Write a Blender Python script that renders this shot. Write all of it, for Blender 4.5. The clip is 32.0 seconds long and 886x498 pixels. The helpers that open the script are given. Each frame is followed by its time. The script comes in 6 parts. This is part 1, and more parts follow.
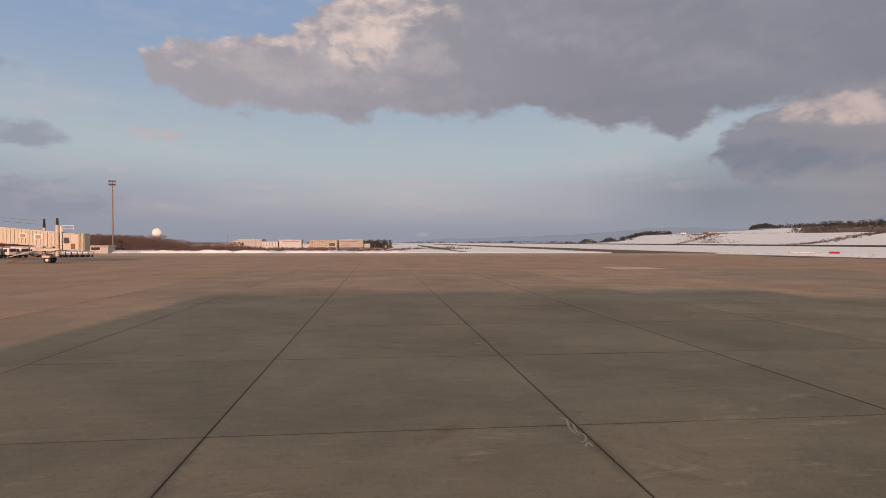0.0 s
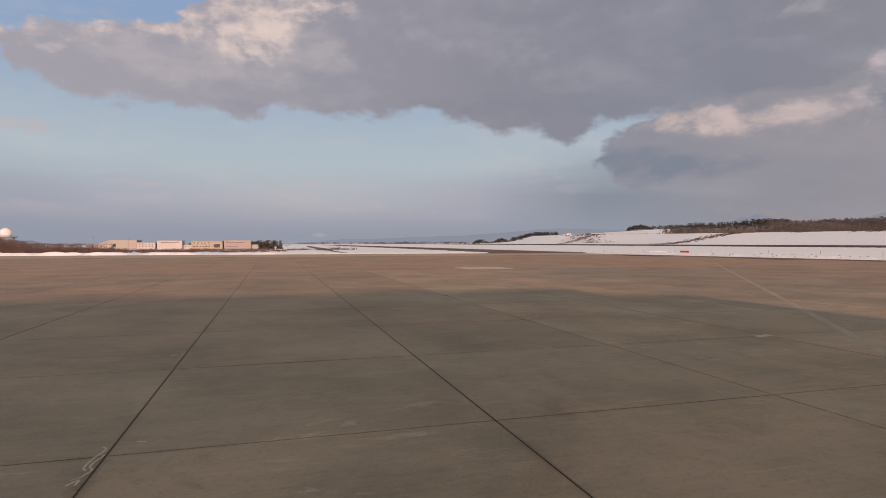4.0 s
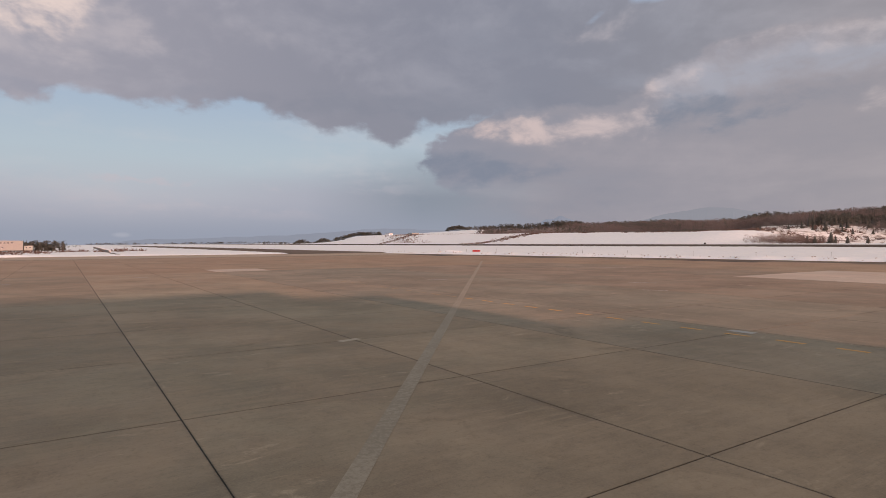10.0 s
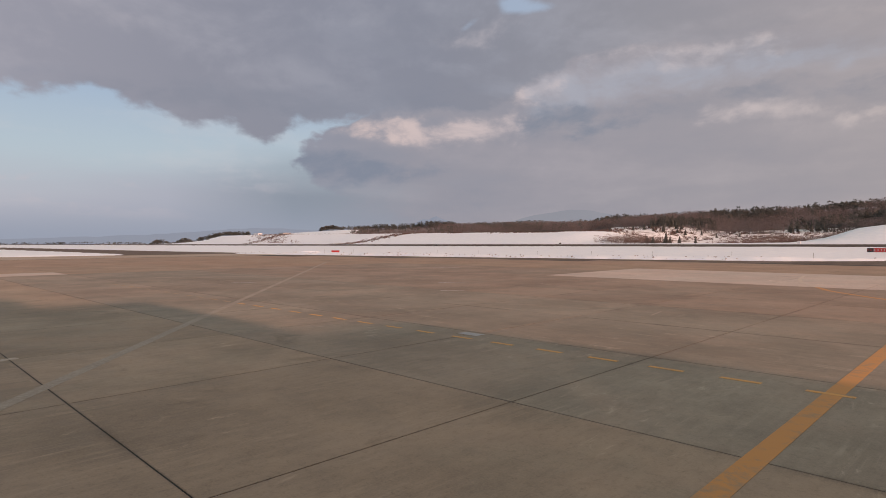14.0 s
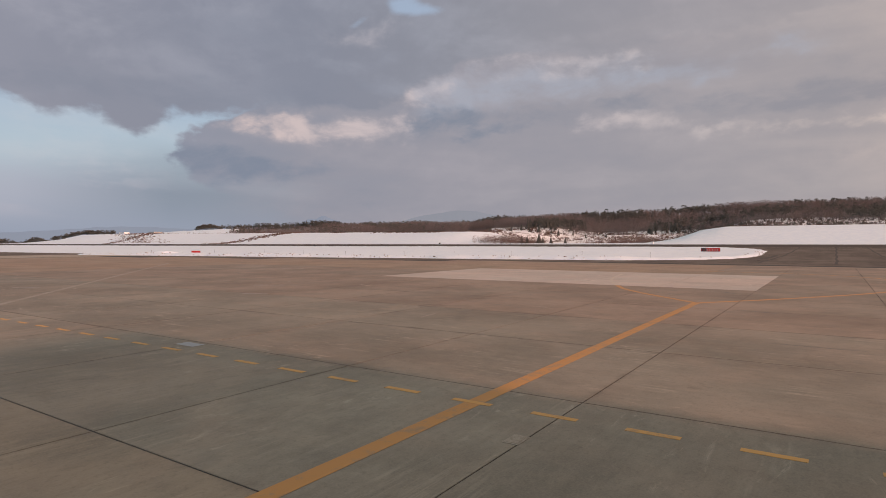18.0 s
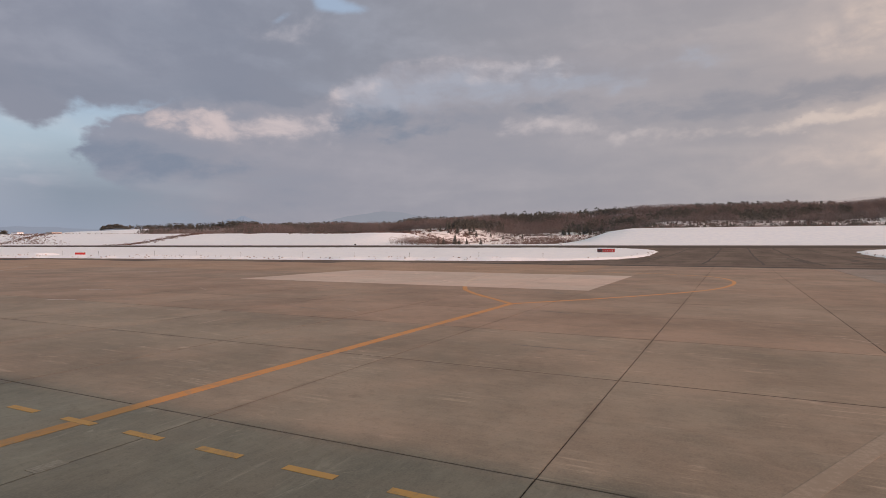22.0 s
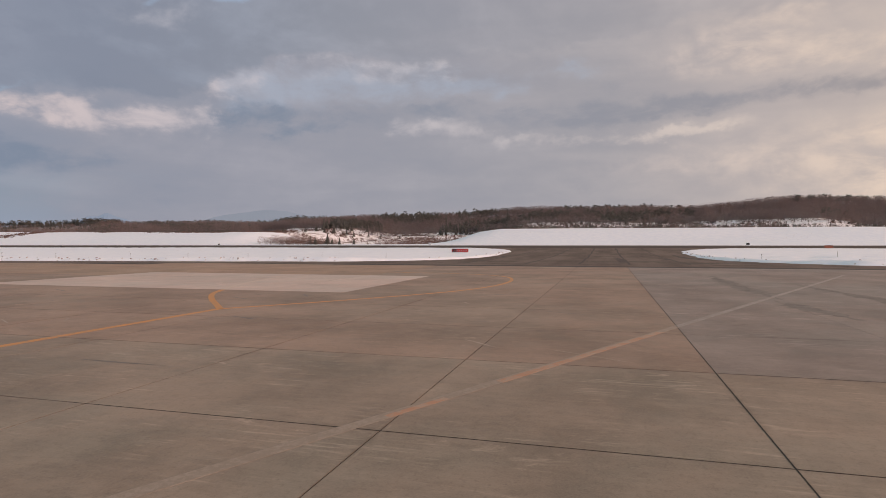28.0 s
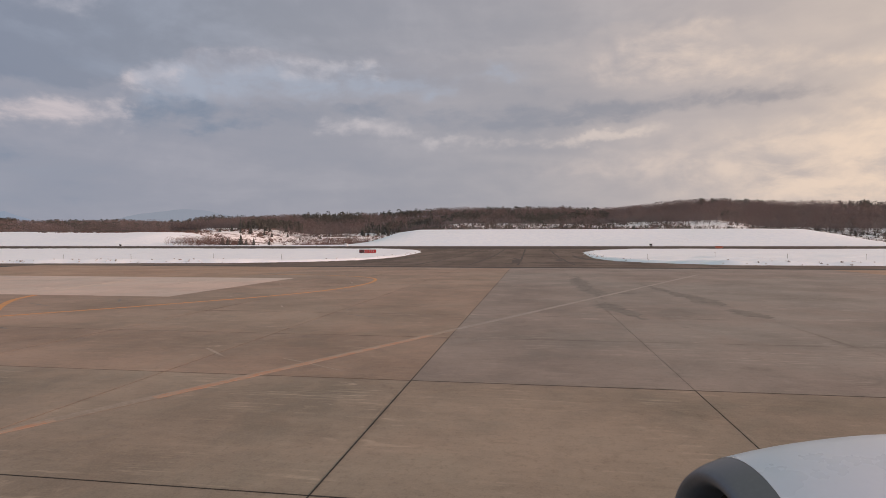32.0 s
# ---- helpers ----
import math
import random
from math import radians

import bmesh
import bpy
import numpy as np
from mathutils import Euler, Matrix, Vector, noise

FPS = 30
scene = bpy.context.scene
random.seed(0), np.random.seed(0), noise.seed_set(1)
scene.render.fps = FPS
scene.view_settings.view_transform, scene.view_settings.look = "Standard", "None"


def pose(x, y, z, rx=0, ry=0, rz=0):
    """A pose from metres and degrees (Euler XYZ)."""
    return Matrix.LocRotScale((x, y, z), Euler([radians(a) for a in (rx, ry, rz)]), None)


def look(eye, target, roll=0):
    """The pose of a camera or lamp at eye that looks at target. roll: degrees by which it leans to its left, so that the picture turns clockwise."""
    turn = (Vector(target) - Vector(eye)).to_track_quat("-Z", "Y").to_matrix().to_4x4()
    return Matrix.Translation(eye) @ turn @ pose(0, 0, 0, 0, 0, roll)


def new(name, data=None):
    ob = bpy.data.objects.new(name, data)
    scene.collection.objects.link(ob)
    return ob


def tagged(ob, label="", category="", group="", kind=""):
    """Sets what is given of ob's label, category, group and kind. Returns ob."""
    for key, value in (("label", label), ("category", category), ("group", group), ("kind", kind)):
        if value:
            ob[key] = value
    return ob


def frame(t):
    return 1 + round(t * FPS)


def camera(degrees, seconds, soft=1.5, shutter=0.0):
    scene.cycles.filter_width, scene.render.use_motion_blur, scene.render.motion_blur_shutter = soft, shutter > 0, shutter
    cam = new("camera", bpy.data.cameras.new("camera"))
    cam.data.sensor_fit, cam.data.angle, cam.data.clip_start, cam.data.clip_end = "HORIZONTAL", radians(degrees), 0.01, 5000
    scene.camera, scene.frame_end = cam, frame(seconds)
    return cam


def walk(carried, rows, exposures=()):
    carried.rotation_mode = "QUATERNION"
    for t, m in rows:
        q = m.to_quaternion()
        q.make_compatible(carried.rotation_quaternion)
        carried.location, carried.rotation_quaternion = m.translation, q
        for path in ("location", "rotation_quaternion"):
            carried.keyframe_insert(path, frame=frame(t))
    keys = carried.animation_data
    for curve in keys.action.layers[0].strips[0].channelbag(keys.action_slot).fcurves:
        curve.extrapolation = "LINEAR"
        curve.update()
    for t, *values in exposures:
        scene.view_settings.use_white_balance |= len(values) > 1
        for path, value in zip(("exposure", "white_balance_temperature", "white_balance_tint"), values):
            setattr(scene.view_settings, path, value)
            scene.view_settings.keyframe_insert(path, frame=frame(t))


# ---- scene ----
cam = camera(74.60, 32.0, soft=0.85)
PATH = [
    (0.00, pose(3.374, -11.735, 3.814, 89.328, -0.107, -6.284)),
    (1.00, pose(5.140, -11.711, 3.814, 89.345, -0.188, -8.426)),
    (2.00, pose(6.892, -11.692, 3.814, 89.344, -0.166, -10.858)),
    (3.00, pose(8.661, -11.621, 3.814, 89.370, -0.073, -13.493)),
    (3.50, pose(9.518, -11.607, 3.814, 89.388, -0.012, -14.880)),
    (5.50, pose(12.844, -11.932, 3.814, 89.413, 0.062, -20.517)),
    (6.00, pose(13.709, -12.016, 3.814, 89.422, 0.099, -21.841)),
    (7.00, pose(15.395, -12.340, 3.814, 89.351, 0.145, -24.589)),
    (8.00, pose(16.989, -12.733, 3.814, 89.381, 0.171, -27.473)),
    (9.00, pose(18.625, -13.152, 3.814, 89.398, 0.179, -30.359)),
    (10.00, pose(20.271, -13.556, 3.814, 89.369, 0.162, -33.227)),
    (11.00, pose(21.833, -14.033, 3.814, 89.376, 0.144, -36.144)),
    (12.00, pose(23.375, -14.618, 3.814, 89.379, 0.162, -39.130)),
    (13.00, pose(24.888, -15.343, 3.814, 89.389, 0.197, -42.222)),
    (14.00, pose(26.352, -16.091, 3.814, 89.342, 0.190, -45.291)),
    (14.50, pose(27.052, -16.497, 3.814, 89.298, 0.181, -46.861)),
    (16.50, pose(29.677, -18.317, 3.814, 89.332, 0.199, -52.576)),
    (17.00, pose(30.339, -18.817, 3.814, 89.315, 0.171, -53.790)),
    (18.00, pose(31.554, -19.917, 3.814, 89.308, 0.123, -56.117)),
    (19.00, pose(32.636, -21.151, 3.814, 89.329, 0.089, -58.233)),
    (20.00, pose(33.743, -22.448, 3.814, 89.360, 0.068, -60.051)),
    (21.00, pose(34.813, -23.844, 3.814, 89.387, 0.104, -61.754)),
    (22.00, pose(35.785, -25.362, 3.814, 89.397, 0.125, -63.348)),
    (23.00, pose(36.846, -26.883, 3.814, 89.406, 0.077, -64.914)),
    (24.00, pose(37.688, -28.331, 3.814, 89.395, 0.109, -66.662)),
    (25.00, pose(38.633, -29.839, 3.814, 89.419, 0.110, -68.536)),
    (25.50, pose(39.160, -30.641, 3.814, 89.420, 0.083, -69.514)),
    (27.50, pose(40.932, -33.671, 3.814, 89.372, 0.070, -73.399)),
    (28.00, pose(41.292, -34.423, 3.814, 89.375, 0.060, -74.282)),
    (29.00, pose(42.074, -36.008, 3.814, 89.375, 0.041, -75.972)),
    (30.00, pose(42.698, -37.626, 3.814, 89.384, -0.005, -77.704)),
    (31.00, pose(43.241, -39.238, 3.814, 89.424, -0.026, -79.449)),
    (32.00, pose(43.911, -40.843, 3.814, 89.440, 0.040, -81.233)),
]
walk(cam, PATH, [(0.0, -0.16, 6680, 10), (6.0, -0.08, 6500, 10), (12.0, -0.01, 6450, 9.5), (20.0, 0.0, 6270, 8.0), (26.0, 0.0, 6120, 6.5), (32.0, 0.025, 6000, 5)])

# ------------------------------------------------------------------ world
CELL_X, CELL_Y = 7.466, 7.5       # concrete slab pitch
SUN_AZ, SUN_EL = 184.0, 12.0      # degrees clockwise from +y, above the horizon
world = bpy.data.worlds.new("sky")
scene.world = world
world.use_nodes = True
wt = world.node_tree
wt.nodes.clear()


def wn(kind):
    return wt.nodes.new(kind)


def plug(sock, v):
    if isinstance(v, bpy.types.NodeSocket):
        sock.id_data.links.new(v, sock)
    else:
        sock.default_value = v


def wm(op, a, b=0.0, c=0.0, clamp=False):
    n = wn("ShaderNodeMath")
    n.operation, n.use_clamp = op, clamp
    for k, v in enumerate((a, b, c)):
        plug(n.inputs[k], v)
    return n.outputs[0]


def wv(op, a, b=(0, 0, 0), c=(0, 0, 0)):
    n = wn("ShaderNodeVectorMath")
    n.operation = op
    for k, v in enumerate((a, b, c)):
        plug(n.inputs[k], v)
    return n.outputs["Value"] if op in ("DOT_PRODUCT", "LENGTH") else n.outputs[0]


def wmix(f, a, b):
    n = wn("ShaderNodeMix")
    n.data_type = "RGBA"
    plug(n.inputs[0], f), plug(n.inputs[6], a), plug(n.inputs[7], b)
    return n.outputs[2]


def wnoise(vec, scale, detail=6.0, rough=0.55, distort=0.0):
    n = wn("ShaderNodeTexNoise")
    plug(n.inputs["Vector"], vec)
    n.inputs["Scale"].default_value, n.inputs["Detail"].default_value = scale, detail
    n.inputs["Roughness"].default_value, n.inputs["Distortion"].default_value = rough, distort
    return n.outputs["Fac"]


def wsmooth(x, lo, hi, out=1.0):
    n = wn("ShaderNodeMapRange")
    n.interpolation_type = "SMOOTHSTEP"
    plug(n.inputs[0], x)
    n.inputs[1].default_value, n.inputs[2].default_value, n.inputs[3].default_value, n.inputs[4].default_value = lo, hi, 0.0, out
    return n.outputs[0]


def srgb(r, g, b):
    return tuple(((c / 255 + 0.055) / 1.055) ** 2.4 if c > 10 else c / 3294.6 for c in (r, g, b)) + (1.0,)


coord = wn("ShaderNodeTexCoord").outputs["Generated"]
sep = wn("ShaderNodeSeparateXYZ")
plug(sep.inputs[0], coord)
AZ = wm("MULTIPLY", wm("ARCTAN2", sep.outputs[0], sep.outputs[1]), 180 / math.pi)
EL = wm("MULTIPLY", wm("ARCSINE", sep.outputs[2]), 180 / math.pi)
comb = wn("ShaderNodeCombineXYZ")
plug(comb.inputs[0], AZ), plug(comb.inputs[1], EL)
AE = comb.outputs[0]


def curve_az(points, lo=-40.0, hi=125.0, top=30.0):
    """A smooth height in degrees over the azimuth."""
    n = wn("ShaderNodeValToRGB")
    plug(n.inputs[0], wm("DIVIDE", wm("SUBTRACT", AZ, lo), hi - lo))
    r = n.color_ramp
    r.interpolation = "EASE"
    while len(r.elements) < len(points):
        r.elements.new(0.5)
    for e, (a, v) in zip(r.elements, points):
        e.position = (a - lo) / (hi - lo)
        e.color = (v / top, v / top, v / top, 1)
    return wm("MULTIPLY", n.outputs[0], top)


def tint_az(points, lo=-40.0, hi=125.0):
    """A colour that drifts with the azimuth."""
    n = wn("ShaderNodeValToRGB")
    plug(n.inputs[0], wm("DIVIDE", wm("SUBTRACT", AZ, lo), hi - lo))
    r = n.color_ramp
    while len(r.elements) < len(points):
        r.elements.new(0.5)
    for e, (a, c) in zip(r.elements, points):
        e.position, e.color = (a - lo) / (hi - lo), srgb(*c)
    return n.outputs[0]


def blobs(vec, rows, start=0.0):
    """Soft swells: azimuth, elevation, half width, half height, weight and, where it leans, the tilt in degrees."""
    total = start
    for a, e, sx, sy, w, *tilt in rows:
        if tilt:
            c, s = math.cos(radians(tilt[0])), math.sin(radians(tilt[0]))
            q = wv("SUBTRACT", vec, (a, e, 0))
            u, v = wv("DOT_PRODUCT", q, (c / sx, s / sx, 0)), wv("DOT_PRODUCT", q, (-s / sy, c / sy, 0))
            d2 = wm("MULTIPLY_ADD", u, u, wm("MULTIPLY", v, v))
        else:
            p = wv("MULTIPLY_ADD", vec, (1 / sx, 1 / sy, 0), (-a / sx, -e / sy, 0))
            d2 = wv("DOT_PRODUCT", p, p)
        total = wm("MULTIPLY_ADD", wm("POWER", 0.3679, d2), w, total)
    return total


# billowing: noise in stretched sky coordinates
flat = wv("MULTIPLY", AE, (0.62, 1.0, 1.0))
n_big = wnoise(flat, 0.10, 5, 0.5, 0.3)
n_mid = wnoise(flat, 0.24, 6, 0.5, 0.3)
n_fine = wnoise(flat, 0.75, 5, 0.55, 0.2)
streak = wnoise(wv("MULTIPLY", AE, (0.20, 1.0, 1.0)), 0.30, 5, 0.5, 0.3)
bump_n = wm("ADD", wm("MULTIPLY", wm("SUBTRACT", n_mid, 0.5), 6.0), wm("MULTIPLY", wm("SUBTRACT", n_fine, 0.5), 4.6))
grain = wm("ADD", wm("MULTIPLY", wm("SUBTRACT", n_mid, 0.5), 1.0), wm("MULTIPLY", wm("SUBTRACT", n_fine, 0.5), 0.55))
# wind-torn outlines for the swells of light and shade
torn = wn("ShaderNodeTexNoise")
plug(torn.inputs["Vector"], flat)
torn.inputs["Scale"].default_value, torn.inputs["Detail"].default_value, torn.inputs["Roughness"].default_value = 0.35, 6.0, 0.58
AW = wv("MULTIPLY_ADD", wv("SUBTRACT", torn.outputs["Color"], (0.5, 0.5, 0.5)), (8.0, 3.6, 0.0), AE)


# billows lit from above: how fast the cloud thins upwards
puff = wnoise(flat, 0.17, 7, 0.56, 0.35)
puff_up = wnoise(wv("ADD", flat, (0.35, 1.0, 0.0)), 0.17, 7, 0.56, 0.35)
relief = wm("SUBTRACT", puff, puff_up)
wisp = wnoise(wv("MULTIPLY", AE, (0.40, 1.0, 1.0)), 0.55, 7, 0.6, 0.6)


def swell(rows, lo, hi, strength, rough=0.7):
    """A mask with torn edges about some swells."""
    b = blobs(AW, rows)
    reach = wm("MULTIPLY", b, 2.2, 0.0, True)
    fret = wm("MULTIPLY", wm("MULTIPLY_ADD", relief, 1.1, grain), rough * 1.9)
    return wm("MULTIPLY", wsmooth(wm("MULTIPLY_ADD", fret, reach, b), lo, hi, strength), wsmooth(wm("MULTIPLY_ADD", wisp, 0.9, wm("MULTIPLY", relief, 1.2)), 0.10, 0.62))


sky = wn("ShaderNodeTexSky")
sky.sky_type, sky.sun_disc = "NISHITA", False
sky.sun_elevation, sky.sun_rotation = radians(SUN_EL), radians(SUN_AZ)
nishita = wv("MULTIPLY", sky.outputs[0], (0.06, 0.06, 0.06))

# clear air behind the clouds
base = wmix(wsmooth(EL, 6.0, 21.0), srgb(186, 198, 207), srgb(148, 172, 208))
base = wmix(0.08, base, nishita)
base = wmix(wm("MULTIPLY", wsmooth(wm("ADD", streak, wm("MULTIPLY", n_fine, 0.3)), 0.62, 0.95), 0.3), base, srgb(206, 202, 204))
# haze bank near the horizon
edge_h = wm("ADD", EL, wm("ADD", wm("MULTIPLY", wm("SUBTRACT", streak, 0.5), 3.2), wsmooth(AZ, 12.0, 30.0, -1.6)))
haze = wm("MULTIPLY", wsmooth(edge_h, 8.4, 2.6), 0.95)
haze_col = tint_az([(-32, (146, 151, 168)), (-14, (172, 173, 186)), (4, (184, 182, 191)), (20, (172, 173, 185)), (31, (139, 146, 159)), (42, (146, 149, 160)), (56, (156, 153, 161)), (84, (162, 156, 160)), (116, (222, 194, 172))])
haze_col = wmix(wm("MULTIPLY", wsmooth(EL, 4.4, 0.4), wsmooth(AZ, 66.0, 20.0)), haze_col, srgb(152, 157, 173))
pinkish = wm("MULTIPLY", wsmooth(wm("ADD", streak, wm("MULTIPLY", wm("SUBTRACT", n_fine, 0.5), 0.3)), 0.46, 0.62), wsmooth(EL, 1.6, 4.2))
haze_col = wmix(wm("MULTIPLY", pinkish, wm("ADD", wsmooth(AZ, 34.0, 22.0, 0.6), wsmooth(AZ, 50.0, 70.0, 0.5))), haze_col, wmix(wsmooth(AZ, 30.0, 90.0), srgb(190, 181, 188), srgb(188, 176, 174)))
col = wmix(haze, base, haze_col)
# low grey and rosy wisps under the great cloud
col = wmix(swell([(-31, 8.4, 5.5, 1.5, 1.0), (-29, 3.4, 8, 2.0, 0.9), (-32, 13.5, 3, 0.9, 0.5)], 0.35, 0.95, 0.75), col, srgb(148, 152, 170))
col = wmix(swell([(-20, 9.8, 5, 0.75, 0.9), (-26.5, 6.9, 5, 0.6, 1.0), (-30, 10.6, 4, 0.6, 0.7), (5.5, 5.7, 6, 0.55, 0.8), (-10, 5.2, 8, 0.7, 0.6), (17, 5.0, 6, 0.7, 0.5)], 0.40, 0.95, 0.55), col, srgb(198, 186, 192))
# a far snow peak lost in the haze
col = wmix(wm("MULTIPLY", wsmooth(blobs(AE, [(4.3, 0.75, 1.1, 0.34, 1.0)], wm("MULTIPLY", grain, 0.9)), 0.35, 0.95), 0.30), col, srgb(198, 196, 204))

# the broken sheet that begins beyond azimuth 31
nose = wm("SUBTRACT", EL, 7.9)
reach_b = wm("SUBTRACT", wm("SUBTRACT", wm("MULTIPLY_ADD", bump_n, 0.9, AZ), 30.9), wm("MULTIPLY", wm("MULTIPLY", nose, nose), 0.34))
cov_b = wm("MAXIMUM", wm("MULTIPLY", wsmooth(reach_b, -0.4, 1.0), wsmooth(EL, 3.0, 6.5)), wsmooth(wm("MULTIPLY_ADD", bump_n, 1.5, AZ), 33.0, 47.0))
col_b = tint_az([(30, (144, 147, 161)), (42, (154, 151, 160)), (56, (156, 152, 160)), (74, (162, 156, 161)), (90, (170, 161, 162)), (104, (190, 174, 168)), (118, (206, 185, 172))])
streaky = wm("ADD", wm("MULTIPLY", wm("SUBTRACT", streak, 0.5), 1.6), wm("MULTIPLY", grain, 0.5))
col_b = wmix(wsmooth(wm("MULTIPLY_ADD", relief, 1.0, streaky), -0.15, 0.70, 0.45), col_b, tint_az([(40, (184, 176, 182)), (80, (186, 176, 177)), (112, (222, 197, 180))]))
col_b = wmix(wsmooth(wm("MULTIPLY_ADD", relief, 1.0, streaky), 0.15, -0.60, 0.50), col_b, tint_az([(40, (140, 144, 158)), (90, (152, 147, 153)), (116, (188, 170, 163))]))
# pale blue where the sheet thins
thin_b = swell([(56.5, 14.0, 3.6, 1.6, 1.0, 22), (63, 14.9, 6, 1.7, 0.9), (72, 15.4, 6.5, 1.4, 0.8), (79, 15.4, 5, 1.1, 0.6), (86.8, 16.3, 2.4, 1.0, 0.9), (60, 13.0, 4, 0.9, 0.5)], 0.05, 1.25, 0.60, 0.9)
col_b = wmix(thin_b, col_b, srgb(170, 174, 187))
# shaded undersides
dark_b = swell([(34.5, 7.7, 4.5, 1.9, 0.9), (42, 7.2, 6.5, 1.1, 0.75), (33, 5.2, 5, 1.3, 0.5), (57.5, 11.2, 4.6, 1.35, 1.5), (64, 11.7, 5.5, 1.1, 1.4), (73, 12.6, 7, 0.9, 0.65),
                (86, 11.9, 9, 1.2, 0.85), (98, 12.3, 8, 1.0, 0.85, 3), (110, 12.6, 6, 0.9, 0.7), (93, 14.6, 7, 0.9, 0.5), (50, 4.0, 10, 1.6, 0.35)], 0.05, 1.10, 0.95, 0.8)
col_b = wmix(dark_b, col_b, tint_az([(32, (130, 137, 153)), (58, (133, 138, 152)), (80, (148, 146, 154)), (100, (153, 147, 151)), (116, (166, 153, 150))]))
# sunlit rims and rosy folds
rim_b = swell([(38.6, 11.0, 3.4, 1.0, 1.05), (44.5, 10.6, 4.2, 1.1, 0.85), (49.0, 11.0, 3.2, 1.1, 0.95), (53.0, 12.2, 1.3, 1.9, 1.0), (55.4, 14.6, 2.2, 0.8, 0.32, 35), (62.0, 16.5, 4.4, 1.2, 0.45), (70.5, 16.3, 3.8, 1.0, 0.65), (74.6, 16.5, 1.5, 0.7, 0.7),
               (72.0, 10.9, 5.0, 1.05, 1.2), (79.6, 10.2, 3.8, 0.9, 1.0), (89.0, 9.6, 7, 0.5, 0.6, 3), (98.0, 10.1, 7, 0.45, 0.5, 4)], 0.05, 1.40, 0.82, 1.3)
col_b = wmix(rim_b, col_b, tint_az([(38, (219, 197, 192)), (60, (206, 193, 194)), (80, (200, 187, 185)), (100, (222, 200, 186))]))
# the warm light towards the evening sun
warm_b = swell([(100, 15.9, 6, 1.6, 0.75), (108, 15.4, 6, 1.1, 0.75), (104, 18.4, 6, 1.2, 0.55), (99.5, 16.8, 4, 0.8, 0.4), (114, 14.2, 4, 0.6, 0.6), (112, 6.6, 11, 2.8, 1.0), (118, 6.2, 6, 2.6, 0.8), (98, 7.4, 9, 1.3, 0.45), (122, 10, 6, 5, 0.6)], 0.02, 1.20, 1.0, 0.6)
col_b = wmix(warm_b, col_b, tint_az([(90, (206, 187, 180)), (106, (224, 199, 182)), (119, (240, 209, 184))]))
col = wmix(cov_b, col, col_b)

# the great grey cloud overhead
low_a = curve_az([(-40, 30), (-23.2, 30), (-21.4, 15.8), (-20.0, 13.6), (-17.5, 12.9), (-14, 11.9), (-9, 12.1), (-6, 11.9), (-2.6, 11.1), (0.6, 12.4), (6, 12.2), (10.5, 11.6), (14.6, 12.9), (18.5, 11.6), (22.3, 10.2), (25.2, 11.1), (28.3, 9.5), (31.7, 10.9),
                  (37, 12.0), (44, 12.3), (49.5, 12.8), (54.3, 15.0), (60.0, 17.3), (66, 17.5), (75, 17.2), (84, 18.0), (93, 18.3), (99, 19.3), (108, 18.6), (116, 19.8), (125, 22)])
high_a = curve_az([(-40, 10), (-23, 15.6), (-20.6, 16.6), (-18.8, 17.7), (-14, 18.3), (-9, 19.3), (-7, 20.6), (-3.6, 22.6), (2, 30), (125, 30)])
cov_a = wm("MULTIPLY", wsmooth(wm("SUBTRACT", EL, wm("ADD", low_a, wm("MULTIPLY", bump_n, 0.50))), -0.35, 0.75), wsmooth(wm("SUBTRACT", wm("ADD", high_a, wm("MULTIPLY", bump_n, 0.6)), EL), -0.25, 0.45))
cov_a = wm("MULTIPLY", cov_a, wm("ADD", wsmooth(AZ, 120.0, 90.0, 0.45), wsmooth(AZ, 80.0, 54.0, 0.55)))
col_a = tint_az([(-22, (170, 166, 176)), (-8, (166, 162, 172)), (8, (154, 152, 163)), (24, (142, 142, 154)), (44, (137, 139, 152)), (64, (146, 145, 153)), (84, (154, 149, 154)), (104, (168, 158, 158))])
col_a = wmix(wsmooth(wm("MULTIPLY_ADD", relief, 1.6, wm("ADD", wm("MULTIPLY", wm("SUBTRACT", n_big, 0.5), 1.1), wm("MULTIPLY", grain, 0.7))), -0.22, 0.55, 0.85), col_a, tint_az([(-20, (188, 181, 188)), (20, (162, 160, 170)), (50, (154, 156, 168)), (100, (178, 168, 168))]))
dark_a = swell([(-9, 13.0, 7, 0.9, 0.6), (-2.6, 12.2, 2.5, 0.9, 0.6), (18, 13.4, 12, 1.6, 0.65), (30, 12.6, 7, 1.6, 0.7), (42, 14.2, 8, 1.9, 0.75), (36, 18.5, 10, 2.2, 0.5), (66, 20.6, 7, 1.6, 0.45)], 0.2, 0.95, 0.65, 0.7)
col_a = wmix(dark_a, col_a, tint_az([(-10, (154, 154, 168)), (20, (134, 136, 149)), (46, (129, 133, 147)), (70, (142, 141, 150))]))
soft_a = swell([(-4, 16.2, 7, 2.4, 0.85), (-12, 15.8, 6, 1.6, 0.6), (3.5, 18.2, 4.5, 3.2, 0.7), (14, 17.5, 6, 3.0, 0.25), (49, 19.4, 5, 1.6, 0.5, 20)], 0.15, 1.0, 0.60, 0.7)
col_a = wmix(soft_a, col_a, srgb(190, 181, 185))
